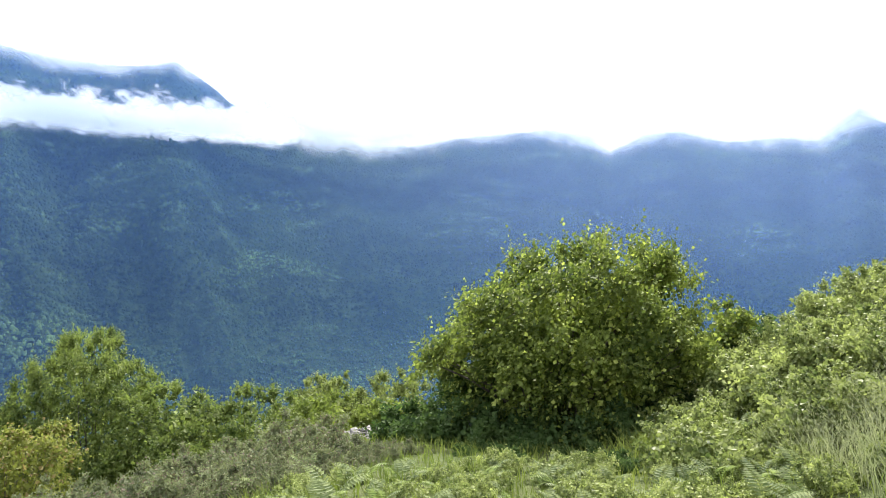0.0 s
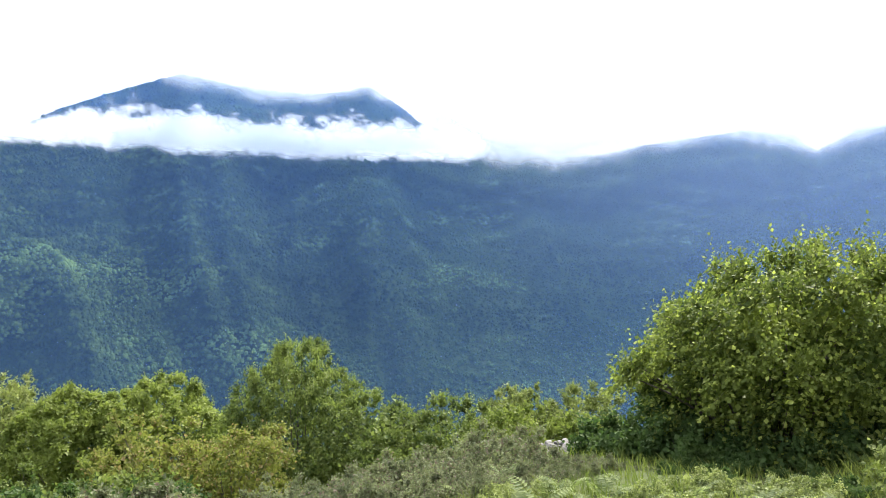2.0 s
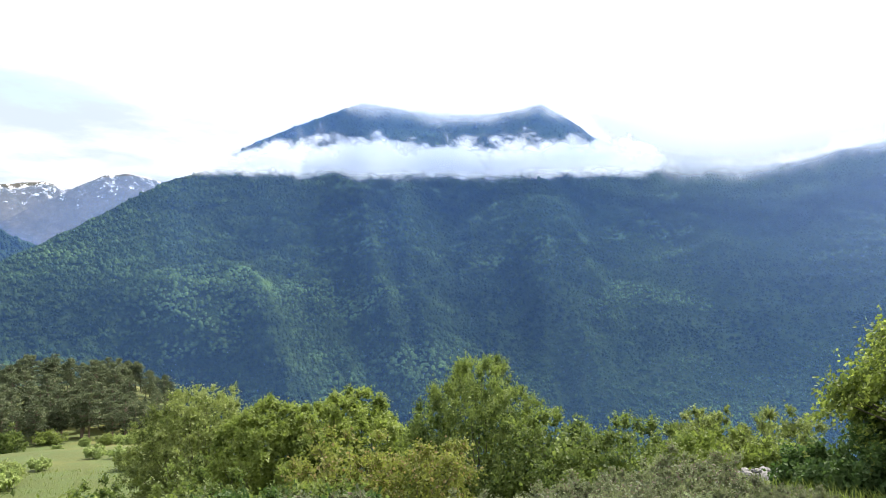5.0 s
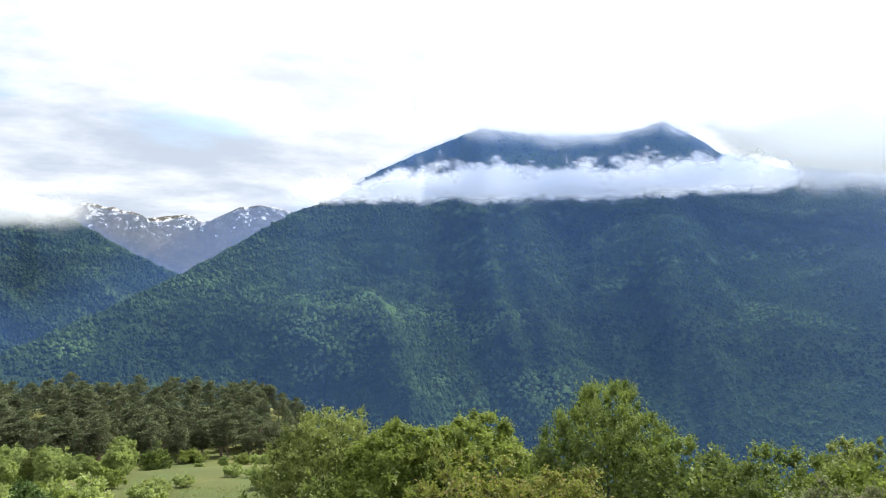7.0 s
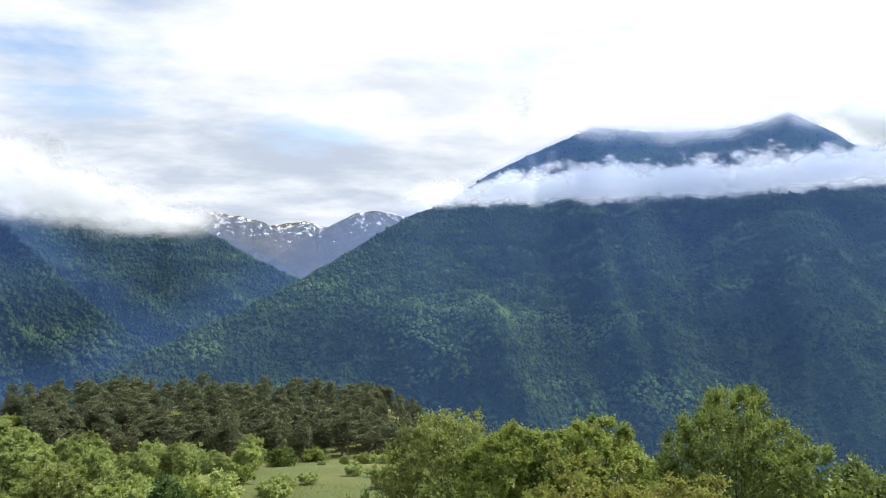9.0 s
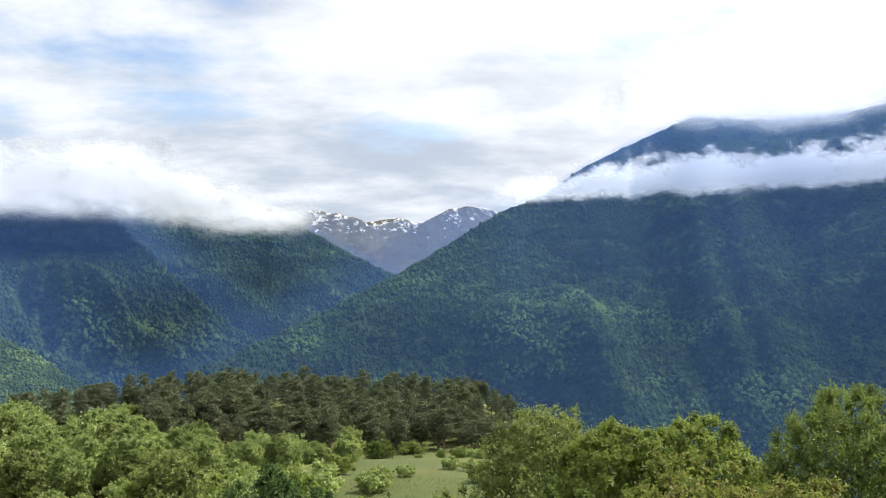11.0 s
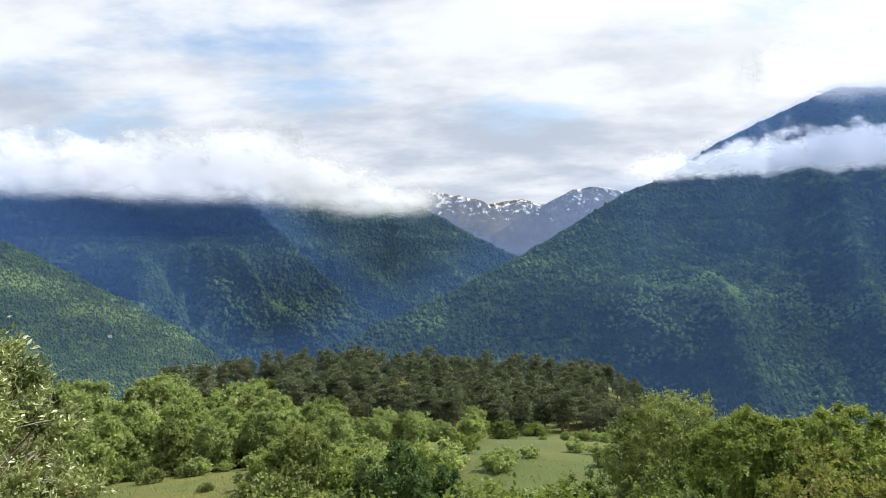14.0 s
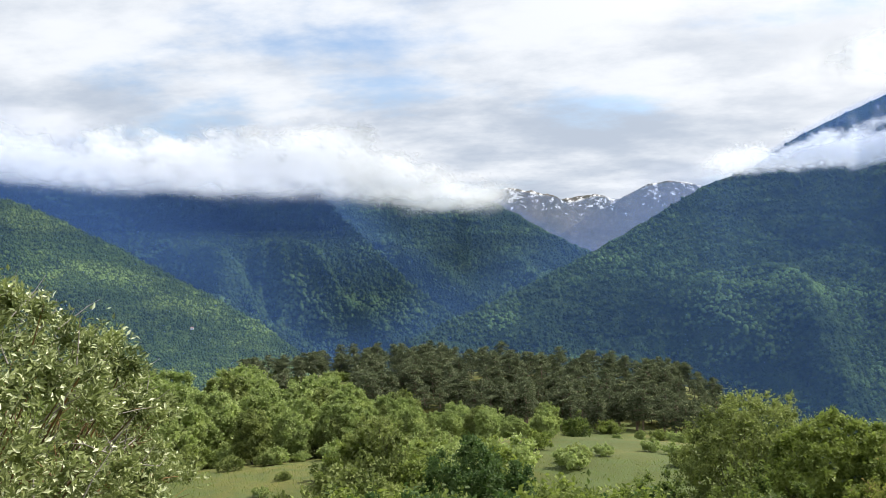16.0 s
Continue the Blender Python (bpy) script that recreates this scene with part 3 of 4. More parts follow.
def cloud_bank(name, label, lower, upper, dist, soft_low, soft_up, ends, seed, ragged=0.9, layers=3, depth=40, thick=1.0, step=0.26, swell=14.0, lean=0.0, mat="cloud"):
    """A bank of cloud: layers of lit vapour between a lower and an upper edge, each (heading, elevation)."""
    top = tagged(new(name), label, "cloud")
    az = np.arange(ends[0], ends[1] + step, step)
    el = np.arange(min(p[1] for p in lower) - 1.2, max(p[1] for p in upper) + 1.5, step * 0.75)

    for k in range(layers):
        def density(aa, ee, k=k):
            b = billow(aa, ee, seed + k * 3.1)
            lo = np.interp(aa, [p[0] for p in lower], [p[1] for p in lower]) + b * ragged * 0.35 + k * 0.1
            hi = np.interp(aa, [p[0] for p in upper], [p[1] for p in upper]) + b * ragged - k * 0.12
            side = smooth(ends[0], ends[0] + ends[2], aa) * smooth(ends[1], ends[1] - ends[3], aa)
            return thick * side * smooth(-soft_low * 0.5, soft_low, ee - lo) * smooth(-soft_up * 0.5, soft_up, hi - ee)
        me = vapour_sheet(name + "_layer", "", az, el, (np.interp(az, [q[0] for q in dist], [q[1] for q in dist]) if isinstance(dist, tuple) else np.full(len(az), float(dist))) - depth * k, density, mat, swell, lean)
        part("vapour_layer", me, top)
    return top


BAND_LOW = ((9, 6.6), (12, 6.1), (23, 6.2), (35, 6.4), (43, 6.5), (50, 6.2))
BAND_UP = ((9, 7.3), (11, 8.0), (13, 8.3), (20, 8.9), (25, 8.6), (31, 8.9), (36, 9.2), (40, 8.3), (44, 8.0), (50, 7.2))
cloud_bank("cloud_bank", "long white cloud bank lying along a mountain side", BAND_LOW, BAND_UP, tuple((a, d * 0.725) for a, d in FAR_MAIN if a < 56), 0.8, 1.1, (9.6, 49, 2.0, 7.0), 3.0, 1.3, thick=1.0, lean=12.0)
CREST_LOW = ((-52, 6.5), (-29, 7.9), (-26, 6.5), (-20, 6.8), (-16, 7.4), (-12, 6.0), (-7, 7.5), (-1, 6.8), (5, 5.6), (10, 6.1), (14, 7.9), (17, 10.2), (19.5, 11.1), (23, 10.4), (27, 10.4), (32, 11.1), (37, 12.2), (44, 12.8))
cloud_bank("cloud_bank", "white overcast lying on the mountain crest", CREST_LOW, ((-52, 15), (10, 15), (44, 14.5)), tuple((a, d * 0.86) for a, d in FAR_MAIN if a < 50), 2.2, 3.5, (-52, 43, 4, 9), 21.0, 0.8, 2, 60, 1.0, 0.3, mat="mist")
CAP_LOW = ((57, 6.0), (59, 5.2), (62, 4.7), (66, 4.7), (69, 5.2), (74, 5.9), (80, 5.9), (88, 6.1), (100, 6.9))
CAP_UP = ((57, 6.2), (59, 6.4), (63, 7.0), (66, 8.2), (69, 9.6), (72, 11.0), (75, 11.0), (78, 10.4), (84, 10.2), (92, 9.8), (100, 10.4))
cloud_bank("cloud_bank", "white cloud cap over the mountain across the valley", CAP_LOW, CAP_UP, 1680, 1.9, 1.5, (58, 104, 4, 4), 47.0, 1.3, thick=0.72, swell=40.0, lean=35.0, mat="cap")
# an extra mist-coloured sheet along the base imitates the cap's shaded underside
cloud_bank("cloud_bank", "added sheet imitating the shaded underside of a cloud cap", CAP_LOW, tuple((a, e + 1.7) for a, e in CAP_LOW), 1620, 1.0, 1.5, (60, 104, 4, 4), 61.0, 0.8, 1, thick=0.75, swell=40.0, lean=35.0, mat="mist")


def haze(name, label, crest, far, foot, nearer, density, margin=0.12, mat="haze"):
    """A thin tinted sheet before a mountain side, up to its crest, that imitates distance haze."""
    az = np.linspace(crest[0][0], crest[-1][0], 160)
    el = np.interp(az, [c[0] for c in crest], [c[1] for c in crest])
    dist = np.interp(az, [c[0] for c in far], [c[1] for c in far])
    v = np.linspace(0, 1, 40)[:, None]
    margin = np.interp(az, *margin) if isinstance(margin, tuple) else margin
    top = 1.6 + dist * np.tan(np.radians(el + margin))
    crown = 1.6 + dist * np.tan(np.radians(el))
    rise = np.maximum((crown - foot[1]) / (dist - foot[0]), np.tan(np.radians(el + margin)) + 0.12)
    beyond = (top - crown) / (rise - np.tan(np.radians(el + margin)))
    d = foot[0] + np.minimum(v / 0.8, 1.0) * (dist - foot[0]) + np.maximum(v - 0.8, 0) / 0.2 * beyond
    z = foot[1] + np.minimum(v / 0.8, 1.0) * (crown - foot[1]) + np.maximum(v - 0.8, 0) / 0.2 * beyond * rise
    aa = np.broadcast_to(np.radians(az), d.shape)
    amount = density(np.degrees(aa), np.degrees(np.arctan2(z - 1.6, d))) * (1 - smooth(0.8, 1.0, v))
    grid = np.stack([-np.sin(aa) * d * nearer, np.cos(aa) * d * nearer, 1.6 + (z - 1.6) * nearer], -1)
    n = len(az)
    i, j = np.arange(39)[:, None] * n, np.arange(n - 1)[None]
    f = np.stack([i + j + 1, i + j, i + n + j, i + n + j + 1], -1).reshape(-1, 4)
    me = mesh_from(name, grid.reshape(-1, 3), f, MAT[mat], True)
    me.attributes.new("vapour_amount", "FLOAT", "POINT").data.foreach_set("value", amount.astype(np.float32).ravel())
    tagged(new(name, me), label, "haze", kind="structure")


# the sheets thicken to the right, imitating glare towards the sun
haze("haze", "thin blue sheet standing in for haze in the valley", MAIN, FAR_MAIN, (640, -225), 0.7,
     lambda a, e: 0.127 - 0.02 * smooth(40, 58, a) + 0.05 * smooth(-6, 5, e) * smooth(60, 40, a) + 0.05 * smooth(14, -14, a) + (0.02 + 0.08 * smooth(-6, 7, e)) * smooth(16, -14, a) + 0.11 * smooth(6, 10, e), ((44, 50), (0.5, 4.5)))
haze("haze", "pale sheet standing in for sunlit haze under the overcast", MAIN, FAR_MAIN, (640, -225), 0.66, lambda a, e: 0.16 * smooth(18, -14, a) * smooth(-7, 7, e), 0.0, "pale")
haze("haze", "thin blue sheet standing in for haze before the near spur", SPUR, FAR_SPUR, (470, -150), 0.86, lambda a, e: 0.09 * smooth(70, 76, a), 7.0)
haze("haze", "blue sheet standing in for haze in the side valley", SIDE[::-1], FAR_SIDE, (1330, -190), 0.80, lambda a, e: (0.06 + 0.10 * smooth(-4, 5, e)) * smooth(61, 67, a), 5.0)
haze("haze", "blue sheet standing in for haze at the head of the valley", REAR, FAR_REAR, (1950, -190), 0.93, lambda a, e: 0.05 + 0.06 * smooth(-3, 5, e), 0.8)
haze("haze", "thin blue sheet standing in for haze before the far peaks", ((40, 4.0), (46.5, 5.7), (48.6, 6.15), (50.4, 5.95), (52.4, 5.1), (54, 5.4), (55.9, 5.0), (57.1, 5.5), (60.5, 6.15), (62, 5.4), (66, 4.0)), ((40, 3150), (66, 3150)), (3100, -190), 0.98, lambda a, e: 0.34 + 0 * a, 0.12, "pale")
haze("haze", "faint deep blue sheet standing in for haze before the far peaks", ((40, 4.0), (46.5, 5.7), (48.6, 6.15), (50.4, 5.95), (52.4, 5.1), (54, 5.4), (55.9, 5.0), (57.1, 5.5), (60.5, 6.15), (62, 5.4), (66, 4.0)), ((40, 3150), (66, 3150)), (3100, -190), 0.96, lambda a, e: 0.13 + 0 * a, 0.12)

# ---- plants ----
# each plant: x, y, height of its top, width
def grown(name, kind, seed, x, y, top, width, mat, label, category, group="", **kw):
    height = max(0.4, top - ground_z(x, y))
    if height > 5.5:
        kw["clumps"], kw["base"] = int(kw["clumps"] * 2.6), max(kw["base"], 0.1)
    return stand(name, tree_meshes(name, seed, height, width, kw.pop("leaf", 0.1), mat, **kw), x, y, label, category, group)


# the hazel above the path and its neighbours
grown("hazel_tree", "tree", 1, 2.15, 13.4, 1.8, 4.45, "hazel", "broad many-stemmed hazel with sunlit yellow-green leaves", "tree",
      leaf=0.072, clumps=600, twigs=8, per=9, base=0.02, stems=9, shoot=0.62, lump=0.16, slim=0.42, limbs=80, thick=0.045, full=0.15, depth=4.0, core_leaf=1.4, taper=0.2, skew=0.12, lobes=34)
grown("hazel_tree", "tree", 2, 4.75, 16.3, 0.45, 2.2, "hazel", "small light green hazel beside a larger one", "tree",
      leaf=0.085, clumps=70, twigs=8, per=7, base=0.05, stems=4, shoot=0.4, lump=0.25, slim=0.42, limbs=30, thick=0.03)
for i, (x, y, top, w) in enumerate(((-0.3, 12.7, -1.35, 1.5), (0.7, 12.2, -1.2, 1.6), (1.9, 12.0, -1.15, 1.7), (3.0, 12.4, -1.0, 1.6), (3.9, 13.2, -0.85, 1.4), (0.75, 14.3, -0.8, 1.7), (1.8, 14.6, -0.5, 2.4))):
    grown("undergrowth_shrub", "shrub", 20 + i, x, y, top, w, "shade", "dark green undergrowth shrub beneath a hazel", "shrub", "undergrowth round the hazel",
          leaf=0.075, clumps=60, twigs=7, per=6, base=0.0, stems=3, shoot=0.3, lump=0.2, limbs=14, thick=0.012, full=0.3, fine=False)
grown("shrub", "shrub", 31, 6.0, 15.0, 0.25, 1.5, "shade", "rounded dark shrub on the crest of a bank", "shrub",
      leaf=0.08, clumps=60, twigs=7, per=6, base=0.0, stems=3, shoot=0.25, lump=0.2, limbs=14, thick=0.02)
grown("sapling", "tree", 32, 5.5, 14.6, 0.5, 0.8, "hazel", "thin sapling with bright leaves on a bank", "tree",
      leaf=0.085, clumps=14, twigs=5, per=6, base=0.45, stems=2, shoot=0.3, lump=0.3, limbs=12, thick=0.015)
grown("sapling", "tree", 33, 6.55, 13.6, 0.72, 0.4, "bramble", "single leafy shoot standing above a bank", "tree",
      leaf=0.08, clumps=6, twigs=4, per=5, base=0.5, stems=1, shoot=0.2, lump=0.2, limbs=5, thick=0.012)

# small trees and saplings along the brow
grown("sapling", "tree", 40, -3.41, 22.74, -3.05, 2.5, "bright", "bushy bright green sapling behind a stone heap", "tree", leaf=0.10, clumps=70, twigs=8, per=8, base=0.0, stems=6, shoot=0.55, lump=0.25, limbs=30, thick=0.02, droop=-0.25)
grown("sapling", "tree", 41, -1.77, 22.91, -3.3, 1.6, "bright", "small bright green sapling beside a stone heap", "tree", leaf=0.10, clumps=36, twigs=8, per=7, base=0.0, stems=4, shoot=0.45, lump=0.25, limbs=20, thick=0.018, droop=-0.25)
grown("tree", "tree", 42, -8.87, 61.36, -9.3, 7.2, "aspen", "rounded olive-green tree down the slope", "tree", leaf=0.2, clumps=150, twigs=7, per=7, base=0.1, stems=3, shoot=0.7, lump=0.15, limbs=30, thick=0.08)
grown("tree", "tree", 43, -3.4, 61.9, -10.0, 7.4, "aspen", "feathery olive-green tree down the slope", "tree", leaf=0.2, clumps=110, twigs=7, per=7, base=0.1, stems=4, shoot=1.1, lump=0.25, limbs=40, thick=0.06, droop=-0.2)
grown("tree", "tree", 44, -7.66, 30.05, -4.3, 6.2, "maple", "leafy green young tree on the brow", "tree", leaf=0.125, clumps=90, twigs=8, per=8, base=0.05, stems=4, shoot=0.7, lump=0.1, limbs=40, thick=0.03, droop=-0.15)
grown("tree", "tree", 45, -10.04, 29.36, -3.85, 6.0, "maple", "leafy green young tree beside a taller one", "tree", leaf=0.125, clumps=90, twigs=8, per=8, base=0.05, stems=4, shoot=0.7, lump=0.1, limbs=40, thick=0.03, droop=-0.15)
grown("tree", "tree", 46, -14.15, 30.96, -2.35, 7.6, "maple", "tall dense green tree with pointed upper shoots", "tree", leaf=0.13, clumps=210, twigs=9, per=8, base=0.03, stems=5, shoot=0.8, lump=0.14, limbs=60, thick=0.05, droop=-0.1, taper=0.45)
grown("tree", "tree", 47, -14.3, 20.9, -3.5, 4.2, "yellow", "yellow-green bush with reddish leaf tips", "tree", leaf=0.10, clumps=120, twigs=8, per=8, base=0.0, stems=6, shoot=0.5, lump=0.22, limbs=40, thick=0.025)
grown("tree", "tree", 48, -12.0, 21.9, -3.65, 3.7, "yellow", "yellowish bush with brown-tipped twigs", "tree", leaf=0.10, clumps=100, twigs=8, per=8, base=0.0, stems=6, shoot=0.5, lump=0.22, limbs=40, thick=0.025)
grown("tree", "tree", 49, -26.38, 32.79, -5.0, 7.4, "bright", "round dense green tree on the slope", "tree", leaf=0.17, clumps=190, twigs=8, per=8, base=0.05, stems=3, shoot=0.65, lump=0.16, limbs=50, thick=0.07)
grown("tree", "tree", 50, -24.0, 35.7, -4.55, 8.6, "bright", "broad domed tree with bright green leaves", "tree", leaf=0.17, clumps=220, twigs=8, per=8, base=0.05, stems=3, shoot=0.65, lump=0.14, limbs=50, thick=0.08)
grown("tree", "tree", 51, -35.28, 35.57, -5.1, 8.6, "aspen", "airy pale green tree with slender stems", "tree", leaf=0.15, clumps=210, twigs=7, per=6, base=0.08, stems=8, shoot=0.75, lump=0.12, limbs=90, thick=0.05, droop=-0.15, full=0.2)
for i, (x, y, top, w) in enumerate(((-19.4, 18.95, -4.9, 2.4), (-17.1, 18.4, -4.8, 2.7), (-13.9, 17.2, -4.55, 1.9), (-22.0, 17.5, -5.2, 2.4), (-25.0, 19.5, -6.3, 2.6), (-15.8, 16.2, -4.9, 2.0))):
    grown("shrub", "shrub", 60 + i, x, y, top, w, "maple", "low leafy green shrub on the slope", "shrub", "shrubs on the slope", leaf=0.11, clumps=60, twigs=7, per=7, base=0.0, stems=4, shoot=0.45, lump=0.2, limbs=20, thick=0.02)

LOW = [tree_meshes("low_shrub", 130 + i, 1.5, 2.4, 0.12, m, clumps=46, twigs=7, per=7, base=0.0, stems=4, shoot=0.4, lump=0.2, limbs=16, thick=0.015, fine=False) for i, m in enumerate(("maple", "bright", "shade", "scrub"))]
rng = np.random.default_rng(8)
for i in range(40):
    a, d = rng.uniform(34, 47), rng.uniform(15.5, 29)
    h = heading(a) * d
    top = 1.6 - d * math.tan(radians(15.4 + rng.uniform(0, 1.6)))
    size = np.clip((top - ground_z(h.x, h.y)) / 1.5, 0.35, 1.4)
    stand("low_shrub", LOW[i % 4], h.x, h.y, ("low green shrub on the slope", "low bright green shrub on the slope", "low dark green shrub on the slope", "low grey-green shrub on the slope")[i % 4], "shrub", "low shrubs on the slope", rng.uniform(0, 360), float(size), 0.1)

for i in range(40):
    # shrubs along the foot of the meadow
    a, d = rng.uniform(48, 82), rng.uniform(21, 30)
    h = heading(a) * d
    top = 1.6 - d * math.tan(radians(15.3 + rng.uniform(0, 1.4)))
    size = np.clip((top - ground_z(h.x, h.y)) / 1.5, 0.35, 2.2)
    stand("low_shrub", LOW[i % 3], h.x, h.y, ("low green shrub on the slope", "low bright green shrub on the slope", "low dark green shrub on the slope")[i % 3], "shrub", "low shrubs on the slope", rng.uniform(0, 360), float(size), 0.1)

# the meadow edge
grown("willow_tree", "tree", 70, -58.9, 20.3, -9.1, 5.2, "aspen", "pale grey-green willow at the edge of a meadow", "tree", leaf=0.2, clumps=120, twigs=7, per=7, base=0.05, stems=5, shoot=0.6, lump=0.12, limbs=40, thick=0.06)
elder = grown("elder_bush", "shrub", 71, -32.76, 15.58, -6.0, 5.0, "shade", "dark green elder bush with creamy flower heads", "shrub", leaf=0.15, clumps=120, twigs=7, per=7, base=0.0, stems=4, shoot=0.5, lump=0.22, limbs=30, thick=0.03)
grown("shrub", "shrub", 72, -31.6, 17.6, -6.5, 2.2, "shade", "small dark shrub beside an elder bush", "shrub", leaf=0.14, clumps=40, twigs=7, per=6, base=0.0, stems=3, shoot=0.4, lump=0.2, limbs=14, thick=0.02)


def blossoms():
    rng = np.random.default_rng(5)
    me_v, me_f = [], []
    for i in range(16):
        a, r = rng.uniform(-2.2, 2.2), 0.15
        c = np.array([1.2 + rng.uniform(-0.9, 1.1), 0.5 + rng.uniform(-0.9, 1.0), rng.uniform(1.2, 2.6)])
        pts = c + rng.normal(size=(14, 3)) * np.array([r, r, 0.04])
        v, f = leaves(pts, rng.normal(size=(14, 3)) + np.array([0, 0, 0.4]), 0.09, 0.5, rng)
        me_v.append(v)
        me_f.append(f)
    v, f = join(list(zip(me_v, me_f)))
    part("blossom", mesh_from("blossom", v, f, MAT["petal"]), [c for c in elder.children if c.name.startswith("crown")][0], "creamy white flower heads")


blossoms()

# a belt of broadleaf trees beyond the meadow: four kinds, repeated
BELT = [tree_meshes("belt_tree", 80 + i, 8.0, w, 0.27, m, clumps=250, twigs=6, per=6, base=0.06, stems=2, shoot=0.62, lump=l, lobes=20, limbs=16, thick=0.08, fine=False)
        for i, (w, m, l) in enumerate(((6.2, "wood", 0.1), (5.6, "wood", 0.12), (6.8, "wood", 0.1), (5.4, "aspen", 0.12)))]
rng = np.random.default_rng(9)
BELT_ROW = ((-95.1, 7.9, -8.9), (-94.2, 14.7, -9.5), (-86.8, 16.7, -10.2), (-80.0, 19.4, -10.7), (-88.4, 26.7, -11.2), (-93.5, 36.4, -14.2), (-87.3, 38.2, -15.1), (-85.0, 43.1, -15.1),
            (-80.1, 45.8, -15.5), (-95.2, 45.0, -15.9), (-78.5, 26.0, -11.8), (-82.0, 33.0, -13.4), (-75.0, 31.0, -13.8), (-77.0, 38.5, -15.3), (-97.0, 24.0, -10.9), (-100.0, 30.5, -12.4),
            (-101.0, 3.0, -8.6), (-92.0, 1.0, -8.8), (-83.0, 11.0, -9.6), (-77.0, 14.0, -10.9), (-100, 52, -17.4), (-90, 50, -17.0), (-72.0, 44.0, -16.4), (-88.0, -6.0, -8.6), (-97.0, -10.0, -8.2), (-104.0, 40.0, -14.8), (-105.0, 18.0, -9.6))
BELT_ROW += tuple((x + 4.2 * math.cos(2.4 * i), y + 4.2 * math.sin(2.4 * i), top - 0.5) for i, (x, y, top) in enumerate(BELT_ROW))
for i, (x, y, top) in enumerate(BELT_ROW):
    g = ground_z(x, y)
    stand("broadleaf_tree", BELT[(i * 7 + i // 3) % 4], x, y, ("fresh green broadleaf tree in a belt beyond the meadow", "fresh green broadleaf tree in a belt beyond the meadow", "bright green rounded tree in a belt of trees", "grey-green willow-like tree in a belt of trees")[(i * 7 + i // 3) % 4],
          "tree", "trees beyond the meadow", rng.uniform(0, 360), (top - g) / 7.6 if top - g > 2 else 0.5)
round_tree = tree_meshes("round_tree", 95, 6.2, 4.2, 0.26, "maple", clumps=60, twigs=6, per=6, base=0.12, stems=1, shoot=0.5, lump=0.12, limbs=14, thick=0.08)
stand("round_tree", round_tree, -98.1, 66.0, "small rounded green tree standing alone in a meadow", "tree")
for x, y, s in ((-90, 67.1, 0.4), (-86, 70, 0.34), (-103, 64, 0.4), (-79, 69, 0.36), (-101, 80, 0.7), (-96, 84, 0.75), (-90, 86, 0.85), (-84, 84, 0.8), (-100, 88, 0.7)):
    stand("bush", BELT[int(rng.integers(0, 4))], x, y, "low green bush in a meadow", "bush", "bushes in the meadow", rng.uniform(0, 360), s * (0.75 if s < 0.5 else 0.36))

# a hedge between the meadow and the belt
HEDGE = [tree_meshes("hedge_bush", 100 + i, 2.0, 3.4, 0.22, m, clumps=40, twigs=6, per=6, base=0.0, stems=3, shoot=0.5, lump=0.2, limbs=10, thick=0.03, fine=False) for i, m in enumerate(("bright", "aspen", "wood"))]
for i in range(34):
    q = i / 33
    x, y = -76 + 17 * q + rng.normal() * 1.2, -8 + 36 * q + rng.normal() * 1.0
    if 72 < math.degrees(math.atan2(-x, y)) < 84:
        continue
    stand("hedge_bush", HEDGE[i % 3], x, y, "dense low bush in a field hedge", "bush", "field hedge", rng.uniform(0, 360), rng.uniform(0.7, 1.25))
for i in range(44):
    # bushes closing off the meadow
    a, d = rng.uniform(61, 74), rng.uniform(40, 66)
    h = heading(a) * d
    stand("meadow_bush", HEDGE[int(rng.integers(0, 3))], h.x, h.y, "rounded green bush at the foot of a meadow", "bush", "bushes below the meadow", rng.uniform(0, 360), rng.uniform(0.8, 1.5))
for i in range(46):
    # undergrowth along the foot of the belt
    a, d = rng.uniform(64, 94), rng.uniform(72, 86)
    h = heading(a) * d
    stand("hedge_bush", HEDGE[int(rng.integers(0, 3))], h.x, h.y, "dense bush at the foot of a belt of trees", "bush", "undergrowth of the belt", rng.uniform(0, 360), rng.uniform(0.5, 1.1))
for i in range(12):
    # a broken row of bushes along the top of the meadow
    a, d = rng.uniform(45, 63), rng.uniform(66, 80)
    h = heading(a) * d
    stand("meadow_bush", HEDGE[int(rng.integers(0, 3))], h.x, h.y, "low leafy bush along the top of a meadow", "bush", "bushes above the meadow", rng.uniform(0, 360), rng.uniform(0.35, 0.85))
for i in range(18):
    # tussocks and small shrubs dotted over the meadow
    a, d = rng.uniform(47, 84), rng.uniform(38, 76)
    h = heading(a) * d
    stand("tussock", HEDGE[int(rng.integers(0, 3))], h.x, h.y, "small rough tussock in a sloping meadow", "tussock", "tussocks in the meadow", rng.uniform(0, 360), rng.uniform(0.14, 0.42))
for i in range(40):
    # rough shrubs on the slope below the viewpoint
    a, d = rng.uniform(48, 92), rng.uniform(26, 40)
    h = heading(a) * d
    if a < 62 or 70 < a < 86:
        continue
    stand("slope_bush", HEDGE[int(rng.integers(0, 3))], h.x, h.y, "scrubby green bush on the hillside", "bush", "bushes on the hillside", rng.uniform(0, 360), rng.uniform(0.5, 0.95))


